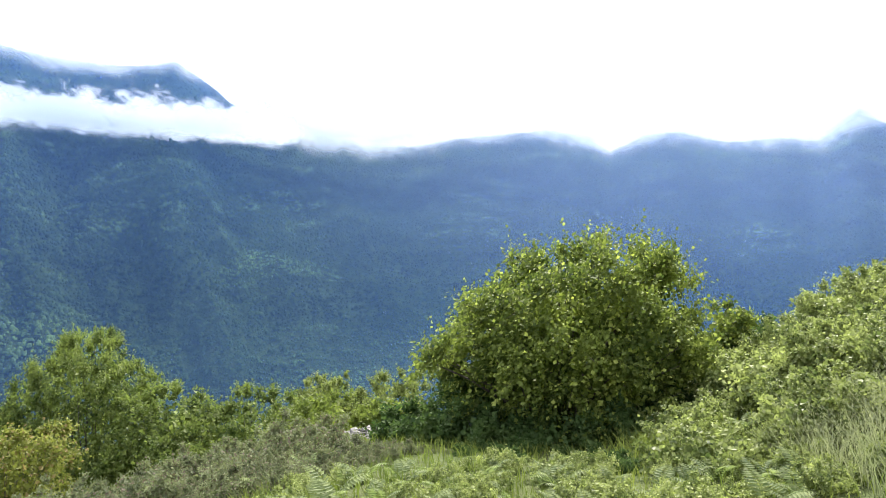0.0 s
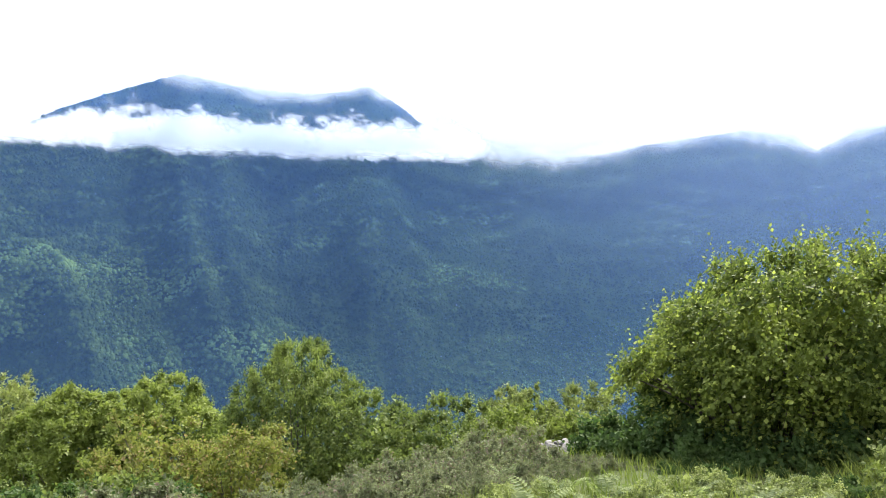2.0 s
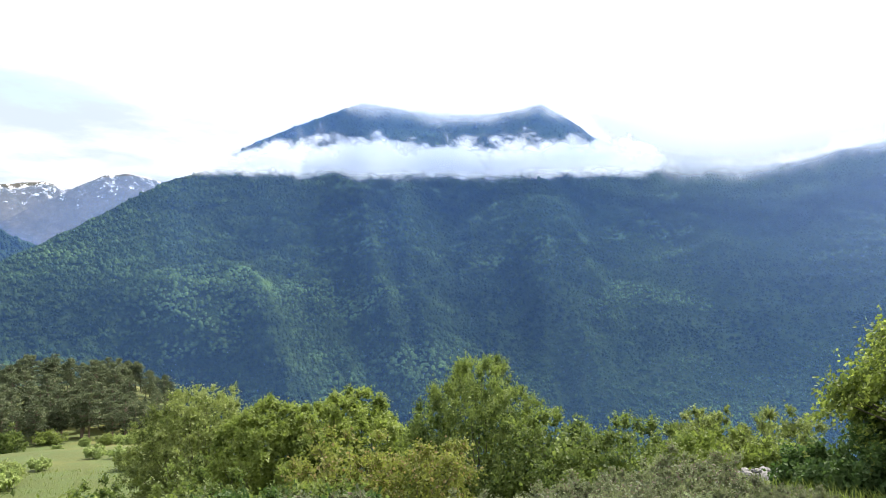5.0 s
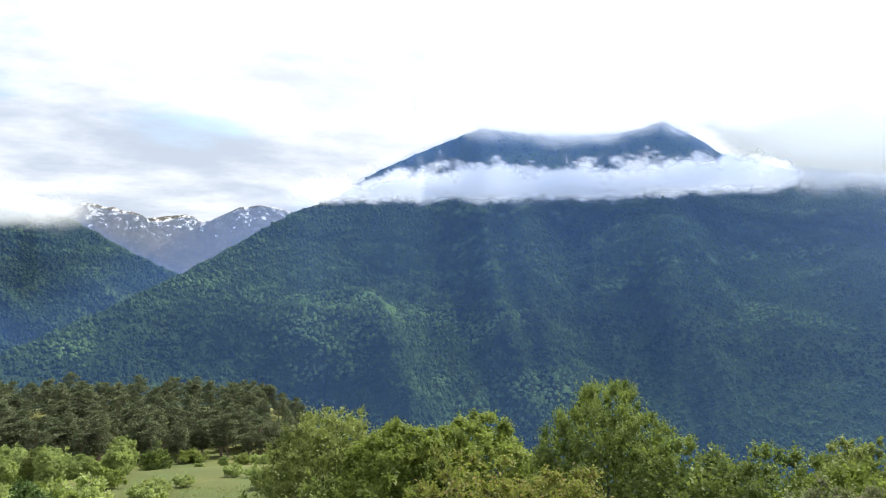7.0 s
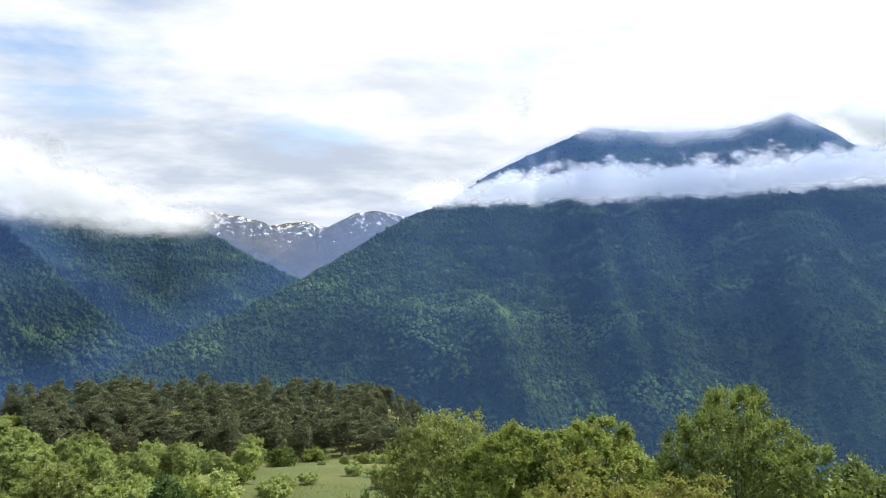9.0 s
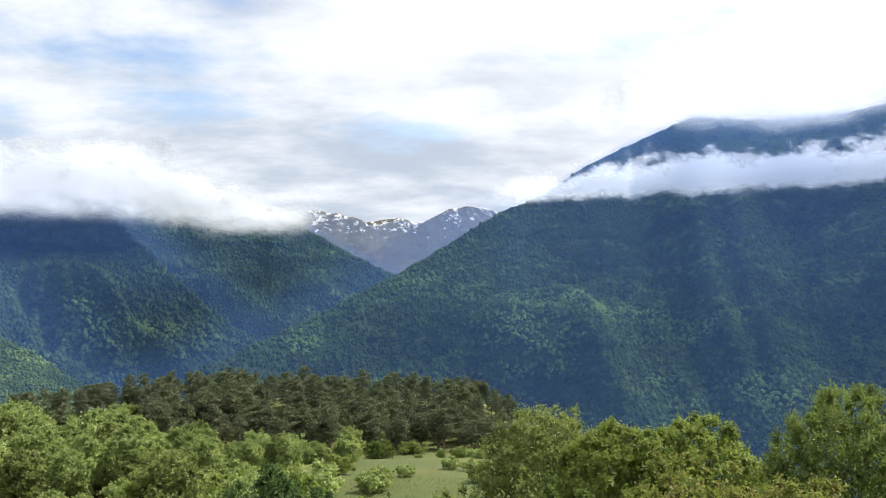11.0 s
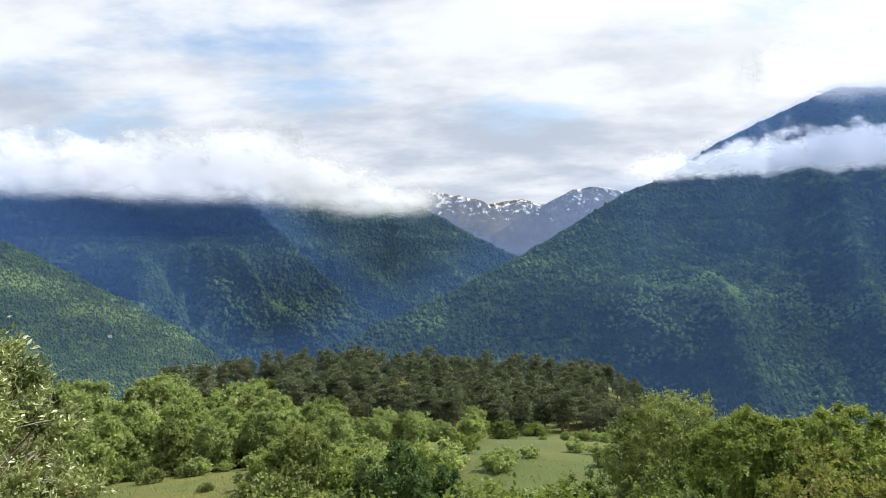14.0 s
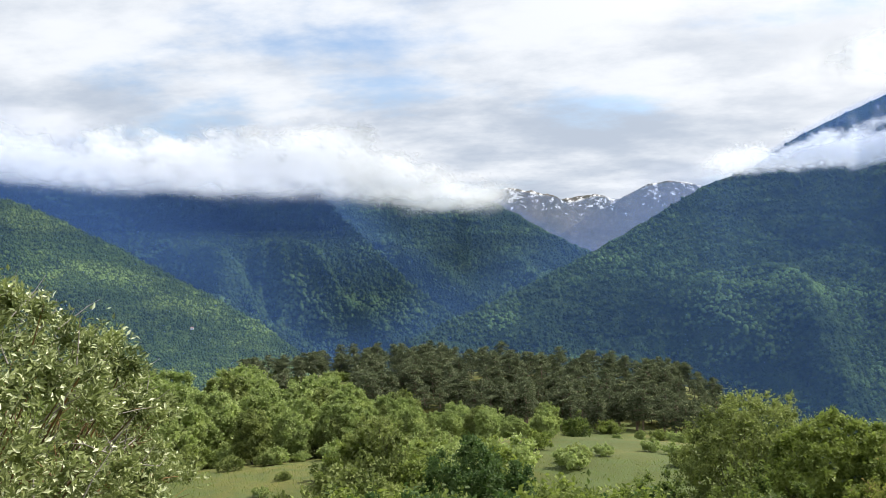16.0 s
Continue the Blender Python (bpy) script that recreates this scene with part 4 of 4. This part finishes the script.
# the pine wood
def pine_meshes(seed, height, spread):
    """A Scots pine: a bare leaning stem, and flat pads of needles on upswept boughs."""
    rng = np.random.default_rng(seed)
    lean = rng.normal(size=2) * 0.35
    stem = lambda q: np.array([lean[0] * q, lean[1] * q * q, height * q])
    tubes = [tube([stem(0) - np.array([0, 0, 0.3]), stem(0.3), stem(0.65), stem(0.97)], [0.2, 0.16, 0.1, 0.03], 6)]
    pos, aim, face = [], [], []
    levels = 9
    for k in range(levels):
        q = k / (levels - 1)
        reach = spread * (0.75 + 0.5 * math.sin(2.6 * q)) * (1 - q) ** 0.42 + 0.3
        for b in range(5 if q < 0.85 else 3):
            a, r = rng.uniform(0, 6.28), reach * rng.uniform(0.35, 1.2)
            root = stem(0.24 + 0.7 * q + rng.uniform(-0.03, 0.03))
            tip = root + np.array([math.cos(a) * r, math.sin(a) * r, r * rng.uniform(0.05, 0.45)])
            tubes.append(tube([root, tip], [0.06, 0.015], 3))
            wide = rng.uniform(0.6, 1.1) * (0.5 + 0.5 * (1 - q)) + 0.2
            n = 44
            ang, rad = rng.uniform(0, 6.28, n), wide * np.sqrt(rng.uniform(0, 1, n))
            off = np.stack([np.cos(ang) * rad, np.sin(ang) * rad, 0.2 * wide * (1 - (rad / wide) ** 2) + rng.normal(size=n) * 0.05], -1)
            pos.append(tip * 0.85 + root * 0.15 + off)
            aim.append(off * np.array([1, 1, 0.3]) / wide + np.array([0, 0, 0.25]) + rng.normal(size=(n, 3)) * 0.4)
            face.append(unit(off * np.array([0.8, 0.8, 0.3]) / wide + np.array([0, 0, 1.0])))
    v, f = leaves(np.concatenate(pos), np.concatenate(aim), 0.42, 0.28, rng, face=np.concatenate(face), loose=0.35)
    tv, tf = join(tubes)
    return mesh_from("pine_trunk", tv, tf, MAT["pine_bark"], True), mesh_from("pine_crown", v, f, MAT["pine"])


PINES = [pine_meshes(200 + i, 8.2, s) for i, s in enumerate((1.6, 2.0, 1.35, 1.75, 2.2, 1.5))]
spots = []
for i in range(1500):
    a, d = rng.uniform(42.5, 81), rng.uniform(138, 192)
    front_line = 139 + 14 * smooth(60, 82, a) + 3 * smooth(50, 44, a)
    if d < front_line or (72 < a < 77 and 148 < d < 176) or rng.uniform() > (0.42 if d < 165 else 0.3):
        continue
    s = rng.uniform(0.6, 1.0) * (0.85 if a > 73 else 1.0) * (0.98 - 0.3 * smooth(53.5, 45, a))
    spots.append((d, heading(a) * d, s, rng.uniform(0, 360), int(rng.integers(0, 6))))
spots.sort(key=lambda q: q[0])
for d, h, s, turn, kind in spots[:290]:
    stand("pine_tree", PINES[kind], h.x, h.y, "tall dark olive pine in a dense wood", "pine tree", "pine wood", turn, s)

for i in range(18):
    # young growth along the front of the wood
    h = heading(rng.uniform(46, 60)) * rng.uniform(131, 139)
    stand("wood_edge_bush", HEDGE[int(rng.integers(0, 3))], h.x, h.y, "young green bush at the edge of a pine wood", "bush", "bushes along the pine wood", rng.uniform(0, 360), rng.uniform(0.45, 1.15))
for i in range(16):
    # scrub at the back of the clearing in the wood
    h = heading(rng.uniform(71, 78)) * rng.uniform(175, 181)
    stand("clearing_bush", HEDGE[int(rng.integers(0, 3))], h.x, h.y, "scrubby bush at the edge of a clearing in a pine wood", "bush", "scrub round the clearing", rng.uniform(0, 360), rng.uniform(0.7, 1.2))


def joined_pines(rest):
    """The back of the wood, too dense to tell apart, as one thing."""
    top = tagged(new("pine_wood"), "back of a dense pine wood", "pine wood", kind="stuff")
    for k, (name, mat) in enumerate((("trunks", "bark"), ("crowns", "pine"))):
        made = []
        for d, h, s, turn, kind in rest:
            me = PINES[kind][k]
            v = np.empty(len(me.vertices) * 3, dtype=np.float32)
            me.vertices.foreach_get("co", v)
            f = np.empty(len(me.loops), dtype=np.int32)
            me.loops.foreach_get("vertex_index", f)
            m = np.array(pose(h.x, h.y, ground_z(h.x, h.y), 0, 0, turn))
            made.append(((v.reshape(-1, 3) * s) @ m[:3, :3].T + m[:3, 3], f.reshape(-1, 4)))
        v, f = join(made)
        part(name, mesh_from("pine_wood_" + name, v, f, MAT[mat]), top)


joined_pines(spots[290:])

# the near willow bush
WILLOW_HIGH, WILLOW_WIDE = 2.24, 2.85
willow = stand("willow_bush", tree_meshes("willow_bush", 300, WILLOW_HIGH, WILLOW_WIDE, 0.03, "willow", "lichen", clumps=1250, twigs=10, per=9, base=0.0, stems=7, shoot=0.13, lump=0.09, slim=0.19, limbs=190, thick=0.013, full=0.45, depth=2.3, heart=0.76, core_leaf=1.0, lobes=80, loose=0.6),
               -4.15, -0.98, "pale willow bush with narrow silvery leaves and orange-lichened twigs", "bush")


def willow_twigs(name, mat, seed, count, low, high, reach, thick, label):
    """Thin bent twigs that show between and above the leaves of the willow."""
    rng = np.random.default_rng(seed)
    made = []
    for _ in range(count):
        d = unit(rng.normal(size=3) * np.array([1, 1, 0.8]))
        z = rng.uniform(low, high)
        d[2] = z
        d[:2] *= math.sqrt(max(0.02, 1 - z * z)) / (np.linalg.norm(d[:2]) + 1e-9)
        root = np.array([0, 0, WILLOW_HIGH * 0.44]) + d * np.array([WILLOW_WIDE / 2, 1.1, WILLOW_HIGH / 2]) * (rng.uniform(0.8, 0.97) if low > 0 else rng.uniform(0.68, 0.9))
        way = unit(d * 0.7 + np.array([0, 0, 0.35]) + rng.normal(size=3) * 0.5) * reach * rng.uniform(0.5, 1.3)
        bend = rng.normal(size=3) * 0.2 * reach
        made.append(tube([root - way * 0.5, root + bend * 0.4, root + way * 0.5 + bend, root + way + bend * 0.6], thick * np.array([1.0, 0.85, 0.6, 0.25]), 4))
    v, f = join(made)
    tagged(part(name, mesh_from(name, v, f, MAT[mat], True), [c for c in willow.children if c.name.startswith("trunk")][0]), label, kind="stuff")


willow_twigs("twig_fringe", "bark_grey", 7, 260, 0.3, 0.98, 0.15, 0.0032, "bare grey twigs on top")
willow_twigs("twig_tangle", "lichen", 8, 520, -0.7, 0.5, 0.14, 0.003, "twigs covered in orange lichen")


# the hillside close by: scrub, brambles, ferns, grass
SCRUB = [tree_meshes("scrub", 320 + i, 0.9, 2.0, 0.05, "scrub", clumps=100, twigs=8, per=7, base=0.0, stems=8, shoot=0.2, lump=0.18, slim=0.3, limbs=24, thick=0.012, full=0.35, fine=False) for i in range(3)]
for i, (x, y, s) in enumerate(((-3.5, 14.6, 1.15), (-4.4, 13.4, 1.1), (-2.5, 14.2, 1.05), (-3.2, 13.0, 1.0), (-5.4, 14.6, 1.1), (-3.6, 12.2, 0.95), (-4.9, 16.2, 1.1), (-3.1, 15.4, 1.0),
                               (-4.6, 12.3, 0.9), (-6.4, 13.6, 1.0), (-1.3, 11.2, 0.5), (-1.9, 10.7, 0.52), (-2.4, 11.6, 0.6), (-2.8, 10.9, 0.62), (-0.6, 10.9, 0.4), (-3.3, 11.4, 0.7), (-2.0, 11.9, 0.5), (-1.0, 10.3, 0.4), (-3.9, 16.2, 1.1), (-6.2, 15.8, 1.0))):
    stand("scrub_bush", SCRUB[i % 3], x, y, "low grey-green heath bush with brown twigs", "bush", "heath on the brow", 47 * i, s * 0.95, 0.1)
for i in range(26):
    # low heath in front of the stones and under the hazel
    x, y = rng.uniform(-2.3, 3.2), rng.uniform(9.5, 10.9)
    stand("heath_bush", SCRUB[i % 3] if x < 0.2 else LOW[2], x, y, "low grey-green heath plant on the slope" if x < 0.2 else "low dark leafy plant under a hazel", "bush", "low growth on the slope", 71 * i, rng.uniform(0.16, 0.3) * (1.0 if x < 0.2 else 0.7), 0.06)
BRAMBLE = [tree_meshes("bramble", 340 + i, 1.0, 1.9, 0.072, "bramble", clumps=56, twigs=7, per=6, base=0.0, stems=5, shoot=0.3, lump=0.2, slim=0.42, limbs=14, thick=0.009, full=0.35, fine=False) for i in range(3)]
for i in range(85):
    x, y = rng.uniform(3.0, 8.6), rng.uniform(8.4, 17.5)
    if i < 8:
        x, y = 4.2 + 0.25 * i + rng.normal() * 0.3, 12.0 + 0.35 * i
    stand("bramble_bush", BRAMBLE[i % 3], x, y, "tangled bramble bush with glossy leaves on a bank", "bush", "brambles on the bank", 61 * i, rng.uniform(0.4, 0.75), 0.12)


for i in range(46):
    x, y = rng.uniform(-1.8, 4.4), rng.uniform(6.9, 9.6)
    stand("bramble_bush", BRAMBLE[i % 3], x, y, "small bramble bush among bracken on the slope", "bush", "low brambles on the slope", 53 * i, rng.uniform(0.2, 0.36), 0.06)


def fern_mesh(seed):
    rng = np.random.default_rng(seed)
    pieces = []
    for k in range(6):
        a, ln, lift = rng.uniform(0, 6.28), rng.uniform(0.4, 0.9), rng.uniform(0.7, 1.5)
        q = np.linspace(0, 1, 15)
        out = np.array([math.cos(a), math.sin(a), 0])
        line = out * (q ** 1.25 * ln * 0.8)[:, None] + np.array([0, 0, 1.0]) * (ln * lift * (q - 0.48 * q ** 2.4))[:, None]
        way = np.gradient(line, axis=0)
        side = np.array([-math.sin(a), math.cos(a), 0])
        pieces.append(tube(line[::3], np.linspace(0.006, 0.002, 5), 4))
        for sgn in (-1, 1):
            aim = unit(way) * 0.45 + side * sgn - np.array([0, 0, 0.15])
            size = ln * 0.3 * np.sin(np.pi * np.clip(q * 0.86 + 0.1, 0, 1))
            u = unit(aim)
            n = unit(np.cross(u, unit(way)))
            wv = np.cross(n, u)
            b, m, e = line, line + u * size[:, None] * 0.4, line + u * size[:, None]
            v = np.stack([b, m + wv * size[:, None] * 0.13, e - np.array([0, 0, 1.0]) * size[:, None] * 0.12, m - wv * size[:, None] * 0.13], 1)[2:].reshape(-1, 3)
            pieces.append((v, np.arange(len(v)).reshape(-1, 4)))
    v, f = join(pieces)
    return mesh_from("fern", v, f, MAT["fern"])


FERNS = [fern_mesh(400 + i) for i in range(4)]
placed = 0
while placed < 220:
    x, y = rng.uniform(-1.8, 8.0), rng.uniform(6.4, 13.0)
    if (y > 9.1 and x < 3.0) or (x < -0.4 and y > 8.6) or (x < 3.0 and placed % 2) and rng.uniform() > 0.06:
        continue
    if x > 3 and rng.uniform() > 0.4:
        continue
    if placed % 5 == 0:
        a, d = rng.uniform(9, 27), rng.uniform(11.2, 13.0)
        x, y = -math.sin(radians(a)) * d, math.cos(radians(a)) * d
    me = FERNS[placed % 4]
    fern = new("fern", me)
    s = rng.uniform(0.3, 0.58)
    fern.matrix_basis = pose(x, y, ground_z(x, y) - 0.02, 0, 0, rng.uniform(0, 360)) @ Matrix.Diagonal((s, s, s, 1))
    tagged(fern, "green bracken fern with arching fronds", "fern", "bracken on the slope")
    placed += 1


def blades(name, label, x, y, high, mat, seed, wide=0.006, heads=False, lean=0.35):
    """Grass: bent blades, each of two quads, some with a seed head."""
    rng = np.random.default_rng(seed)
    n = len(x)
    z = ground_array(x, y) - 0.02
    foot = np.stack([x, y, z], -1)
    h = high * rng.uniform(0.55, 1.2, n)
    a = rng.uniform(0, 6.28, n)
    bend = np.stack([np.cos(a), np.sin(a), np.zeros(n)], -1) * (h * rng.uniform(0.1, 1.0, n) * lean)[:, None] + np.array([-0.12, -0.02, 0]) * h[:, None]
    up = np.array([0, 0, 1.0])
    mid = foot + up * (h * 0.55)[:, None] + bend * 0.35
    tip = foot + up * (h * 0.97)[:, None] + bend
    b = rng.uniform(0, 6.28, n)
    side = np.stack([np.cos(b), np.sin(b), np.zeros(n)], -1) * (wide * rng.uniform(0.7, 1.4, n))[:, None]
    v = np.stack([foot - side, foot + side, mid + side * 0.8, mid - side * 0.8, tip + side * 0.15, tip - side * 0.15], 1).reshape(-1, 3)
    o = np.arange(n)[:, None] * 6
    f = np.concatenate([o + np.array([0, 1, 2, 3]), o + np.array([3, 2, 4, 5])])
    me = mesh_from(name, v, f, MAT[mat])
    top = tagged(new(name, me), label, "grass", kind="stuff")
    if heads:
        p = np.repeat(tip, 3, 0) + rng.normal(size=(3 * n, 3)) * 0.012
        v2, f2 = leaves(p, np.repeat(unit(bend * 0.8 + up * 0.3), 3, 0) + rng.normal(size=(3 * n, 3)) * 0.25, 0.045, 0.1, rng)
        part("seed_heads", mesh_from(name + "_heads", v2, f2, MAT["dry"]), top, "pale dry seed heads")


n = 14000
blades("grass", "green grass among ferns on the hillside", rng.uniform(-8, 8, n), rng.uniform(5.0, 13, n), 0.2, "grass", 1, lean=0.7)
n = 1300
blades("grass", "tuft of tall bright green grass", 3.05 + rng.normal(size=n) * 0.3, 10.1 + rng.normal(size=n) * 0.25, 0.45, "grass", 2, 0.006, lean=0.6)
n = 4200
xs = rng.uniform(3.7, 7.0, n)
blades("grass", "long pale seeding grass on the bank", xs, rng.uniform(5.5, 8.8, n), 0.48, "dry", 3, 0.0035, True, lean=0.9)
n = 16000
a, d = np.radians(rng.uniform(40, 95, n)), rng.uniform(38, 72, n)
blades("grass", "meadow grass", -np.sin(a) * d, np.cos(a) * d, 0.22, "grass", 4, 0.016, lean=0.8)


# ---- stones, posts, wires, house ----
def stone_mesh(seed):
    rng = np.random.default_rng(seed)
    bm = bmesh.new()
    bmesh.ops.create_icosphere(bm, subdivisions=1, radius=1.0)
    for v in bm.verts:
        v.co = Vector((v.co.x * 1.25, v.co.y * 0.9, v.co.z * 0.55)) * rng.uniform(0.75, 1.2)
    me = bpy.data.meshes.new("stone")
    bm.to_mesh(me)
    bm.free()
    me.materials.append(MAT["stone"])
    return me


STONES = [stone_mesh(500 + i) for i in range(6)]
heap = tagged(new("stone_heap"), "heap of loose grey stones on the brow", "stone heap")
heap.location = (-1.95, 19.4, ground_z(-1.95, 19.4))
for i in range(280):
    x, y = rng.normal() * 1.2, rng.normal() * 0.75
    s = rng.uniform(0.05, 0.13)
    z = ground_z(-1.95 + x, 19.4 + y) - heap.location.z + 0.36 * math.exp(-(x / 1.2) ** 2 - (y / 0.9) ** 2) * rng.uniform(0.8, 1.0)
    st = part("stone", STONES[i % 6], heap)
    st.matrix_basis = pose(x, y, z, rng.uniform(-25, 25), rng.uniform(-25, 25), rng.uniform(0, 360)) @ Matrix.Diagonal((s, s, s, 1))


def box_mesh(name, sx, sy, sz, mat, bevel=0.01):
    bm = bmesh.new()
    bmesh.ops.create_cube(bm, size=1.0, matrix=Matrix.Translation((0, 0, sz / 2)) @ Matrix.Diagonal((sx, sy, sz, 1)))
    bmesh.ops.bevel(bm, geom=bm.edges[:], offset=bevel, segments=2, affect="EDGES")
    me = bpy.data.meshes.new(name)
    bm.to_mesh(me)
    bm.free()
    me.materials.append(MAT[mat])
    return me


pillar = tagged(new("post", box_mesh("post", 0.15, 0.15, 1.6, "concrete", 0.012)), "grey concrete post behind a stone heap", "post")
pillar.matrix_basis = pose(-2.35, 21.4, ground_z(-2.35, 21.4) - 0.9, 2, 1, 20)
stump = tagged(new("post", box_mesh("post", 0.15, 0.13, 1.5, "timber", 0.015)), "weathered wooden post in the undergrowth", "post")
stump.matrix_basis = pose(3.6, 12.9, -1.07 - 1.5, 3, -2, 15)
for x, y, h in ((-33.2, 14.1, 1.5), (-30.6, 15.0, 1.5)):
    ob = tagged(new("fence_post", box_mesh("fence_post", 0.1, 0.1, h + 0.3, "timber", 0.01)), "weathered wooden fence post by an elder bush", "fence post", "fence posts")
    ob.matrix_basis = pose(x, y, ground_z(x, y) - 0.3, 2, 1, 10)


def sheet_mesh():
    xs = np.linspace(-0.5, 0.5, 61)
    v, f = [], []
    for s in (0, 1):
        for y in (-0.45, 0.45):
            v += [(x, y, 0.02 * math.sin(x * 60) + 0.004 * s) for x in xs]
    for k in range(60):
        for s in (0, 122):
            f.append((s + k, s + k + 1, s + k + 62, s + k + 61))
    return mesh_from("sheet", v, f, MAT["zinc"], True)


sheet = tagged(new("corrugated_sheet", sheet_mesh()), "corrugated metal sheet lying on a stone heap", "metal sheet")
sheet.matrix_basis = pose(-2.5, 20.6, ground_z(-2.5, 20.6) + 0.16, 14, 0, 10) @ Matrix.Diagonal((0.6, 0.6, 0.6, 1))


def utility_pole(x, y, height, group="power line"):
    pole = tagged(new("utility_pole"), "slim wooden utility pole before a pine wood", "utility pole", group)
    v, f = tube([(0, 0, -0.5), (0, 0, height * 0.5), (0, 0, height)], [0.08, 0.07, 0.06], 8)
    part("shaft", mesh_from("shaft", v, f, MAT["timber"], True), pole)
    arm = part("crossarm", box_mesh("crossarm", 0.8, 0.07, 0.08, "timber"), pole)
    arm.location = (0, 0, height - 0.5)
    for x in (-0.34, 0.34):
        v, f = tube([(x, 0, 0.08), (x, 0, 0.13), (x, 0, 0.15), (x, 0, 0.2)], [0.015, 0.045, 0.03, 0.035], 8)
        part("insulator", mesh_from("insulator", v, f, MAT["plaster"], True), arm, "white ceramic insulator")
    pole.matrix_basis = pose(x, y, ground_z(x, y), 0, 0, 35)
    return Vector((x, y, ground_z(x, y) + height - 0.35))


tops = [utility_pole(-107.5, 82.0, 3.6), utility_pole(-150, 71.0, 4.0), utility_pole(-85, 96.0, 3.6)]
for a, b in ((tops[1], tops[0]), (tops[0], tops[2])):
    for off in (-0.5, 0.5):
        q = np.linspace(0, 1, 14)
        line = np.array([a.lerp(b, float(t)) + Vector((off * 0.6, off * 0.8, -1.4 * 4 * t * (1 - t))) for t in q])
        v, f = tube(line, np.full(14, 0.03), 4)
        tagged(new("power_cable", mesh_from("power_cable", v, f, MAT["wire"])), "thin power cable sagging between poles", "cable", "power line")


def house():
    top = tagged(new("house"), "small white house with a tiled roof on a far spur", "house")
    part("wall", box_mesh("wall", 6, 5, 3.6, "plaster", 0.05), top)
    v = [(-3.3, -2.8, 3.5), (3.3, -2.8, 3.5), (3.3, 2.8, 3.5), (-3.3, 2.8, 3.5), (-3.3, 0, 5.4), (3.3, 0, 5.4)]
    part("roof", mesh_from("roof", v, [(0, 1, 5, 4), (2, 3, 4, 5), (0, 4, 3), (1, 2, 5), (0, 3, 2, 1)], MAT["tiles"]), top)
    for x in (-1.6, 1.6):
        w = part("window", box_mesh("window", 0.9, 0.08, 1.1, "wire", 0.01), top)
        w.location = (x, -2.52, 1.4)
    away = np.hypot(spur_grid[..., 0], spur_grid[..., 1])
    off = np.abs(np.degrees(np.arctan2(-spur_grid[..., 0], spur_grid[..., 1])) - 83.3) + np.abs(np.degrees(np.arctan2(spur_grid[..., 2] - 1.6, away)) + 3.4)
    p = spur_grid.reshape(-1, 3)[int(off.argmin())]
    top.matrix_basis = pose(p[0], p[1], p[2] + 1.2, 0, 0, 80) @ Matrix.Diagonal((0.45, 0.45, 0.45, 1))


house()
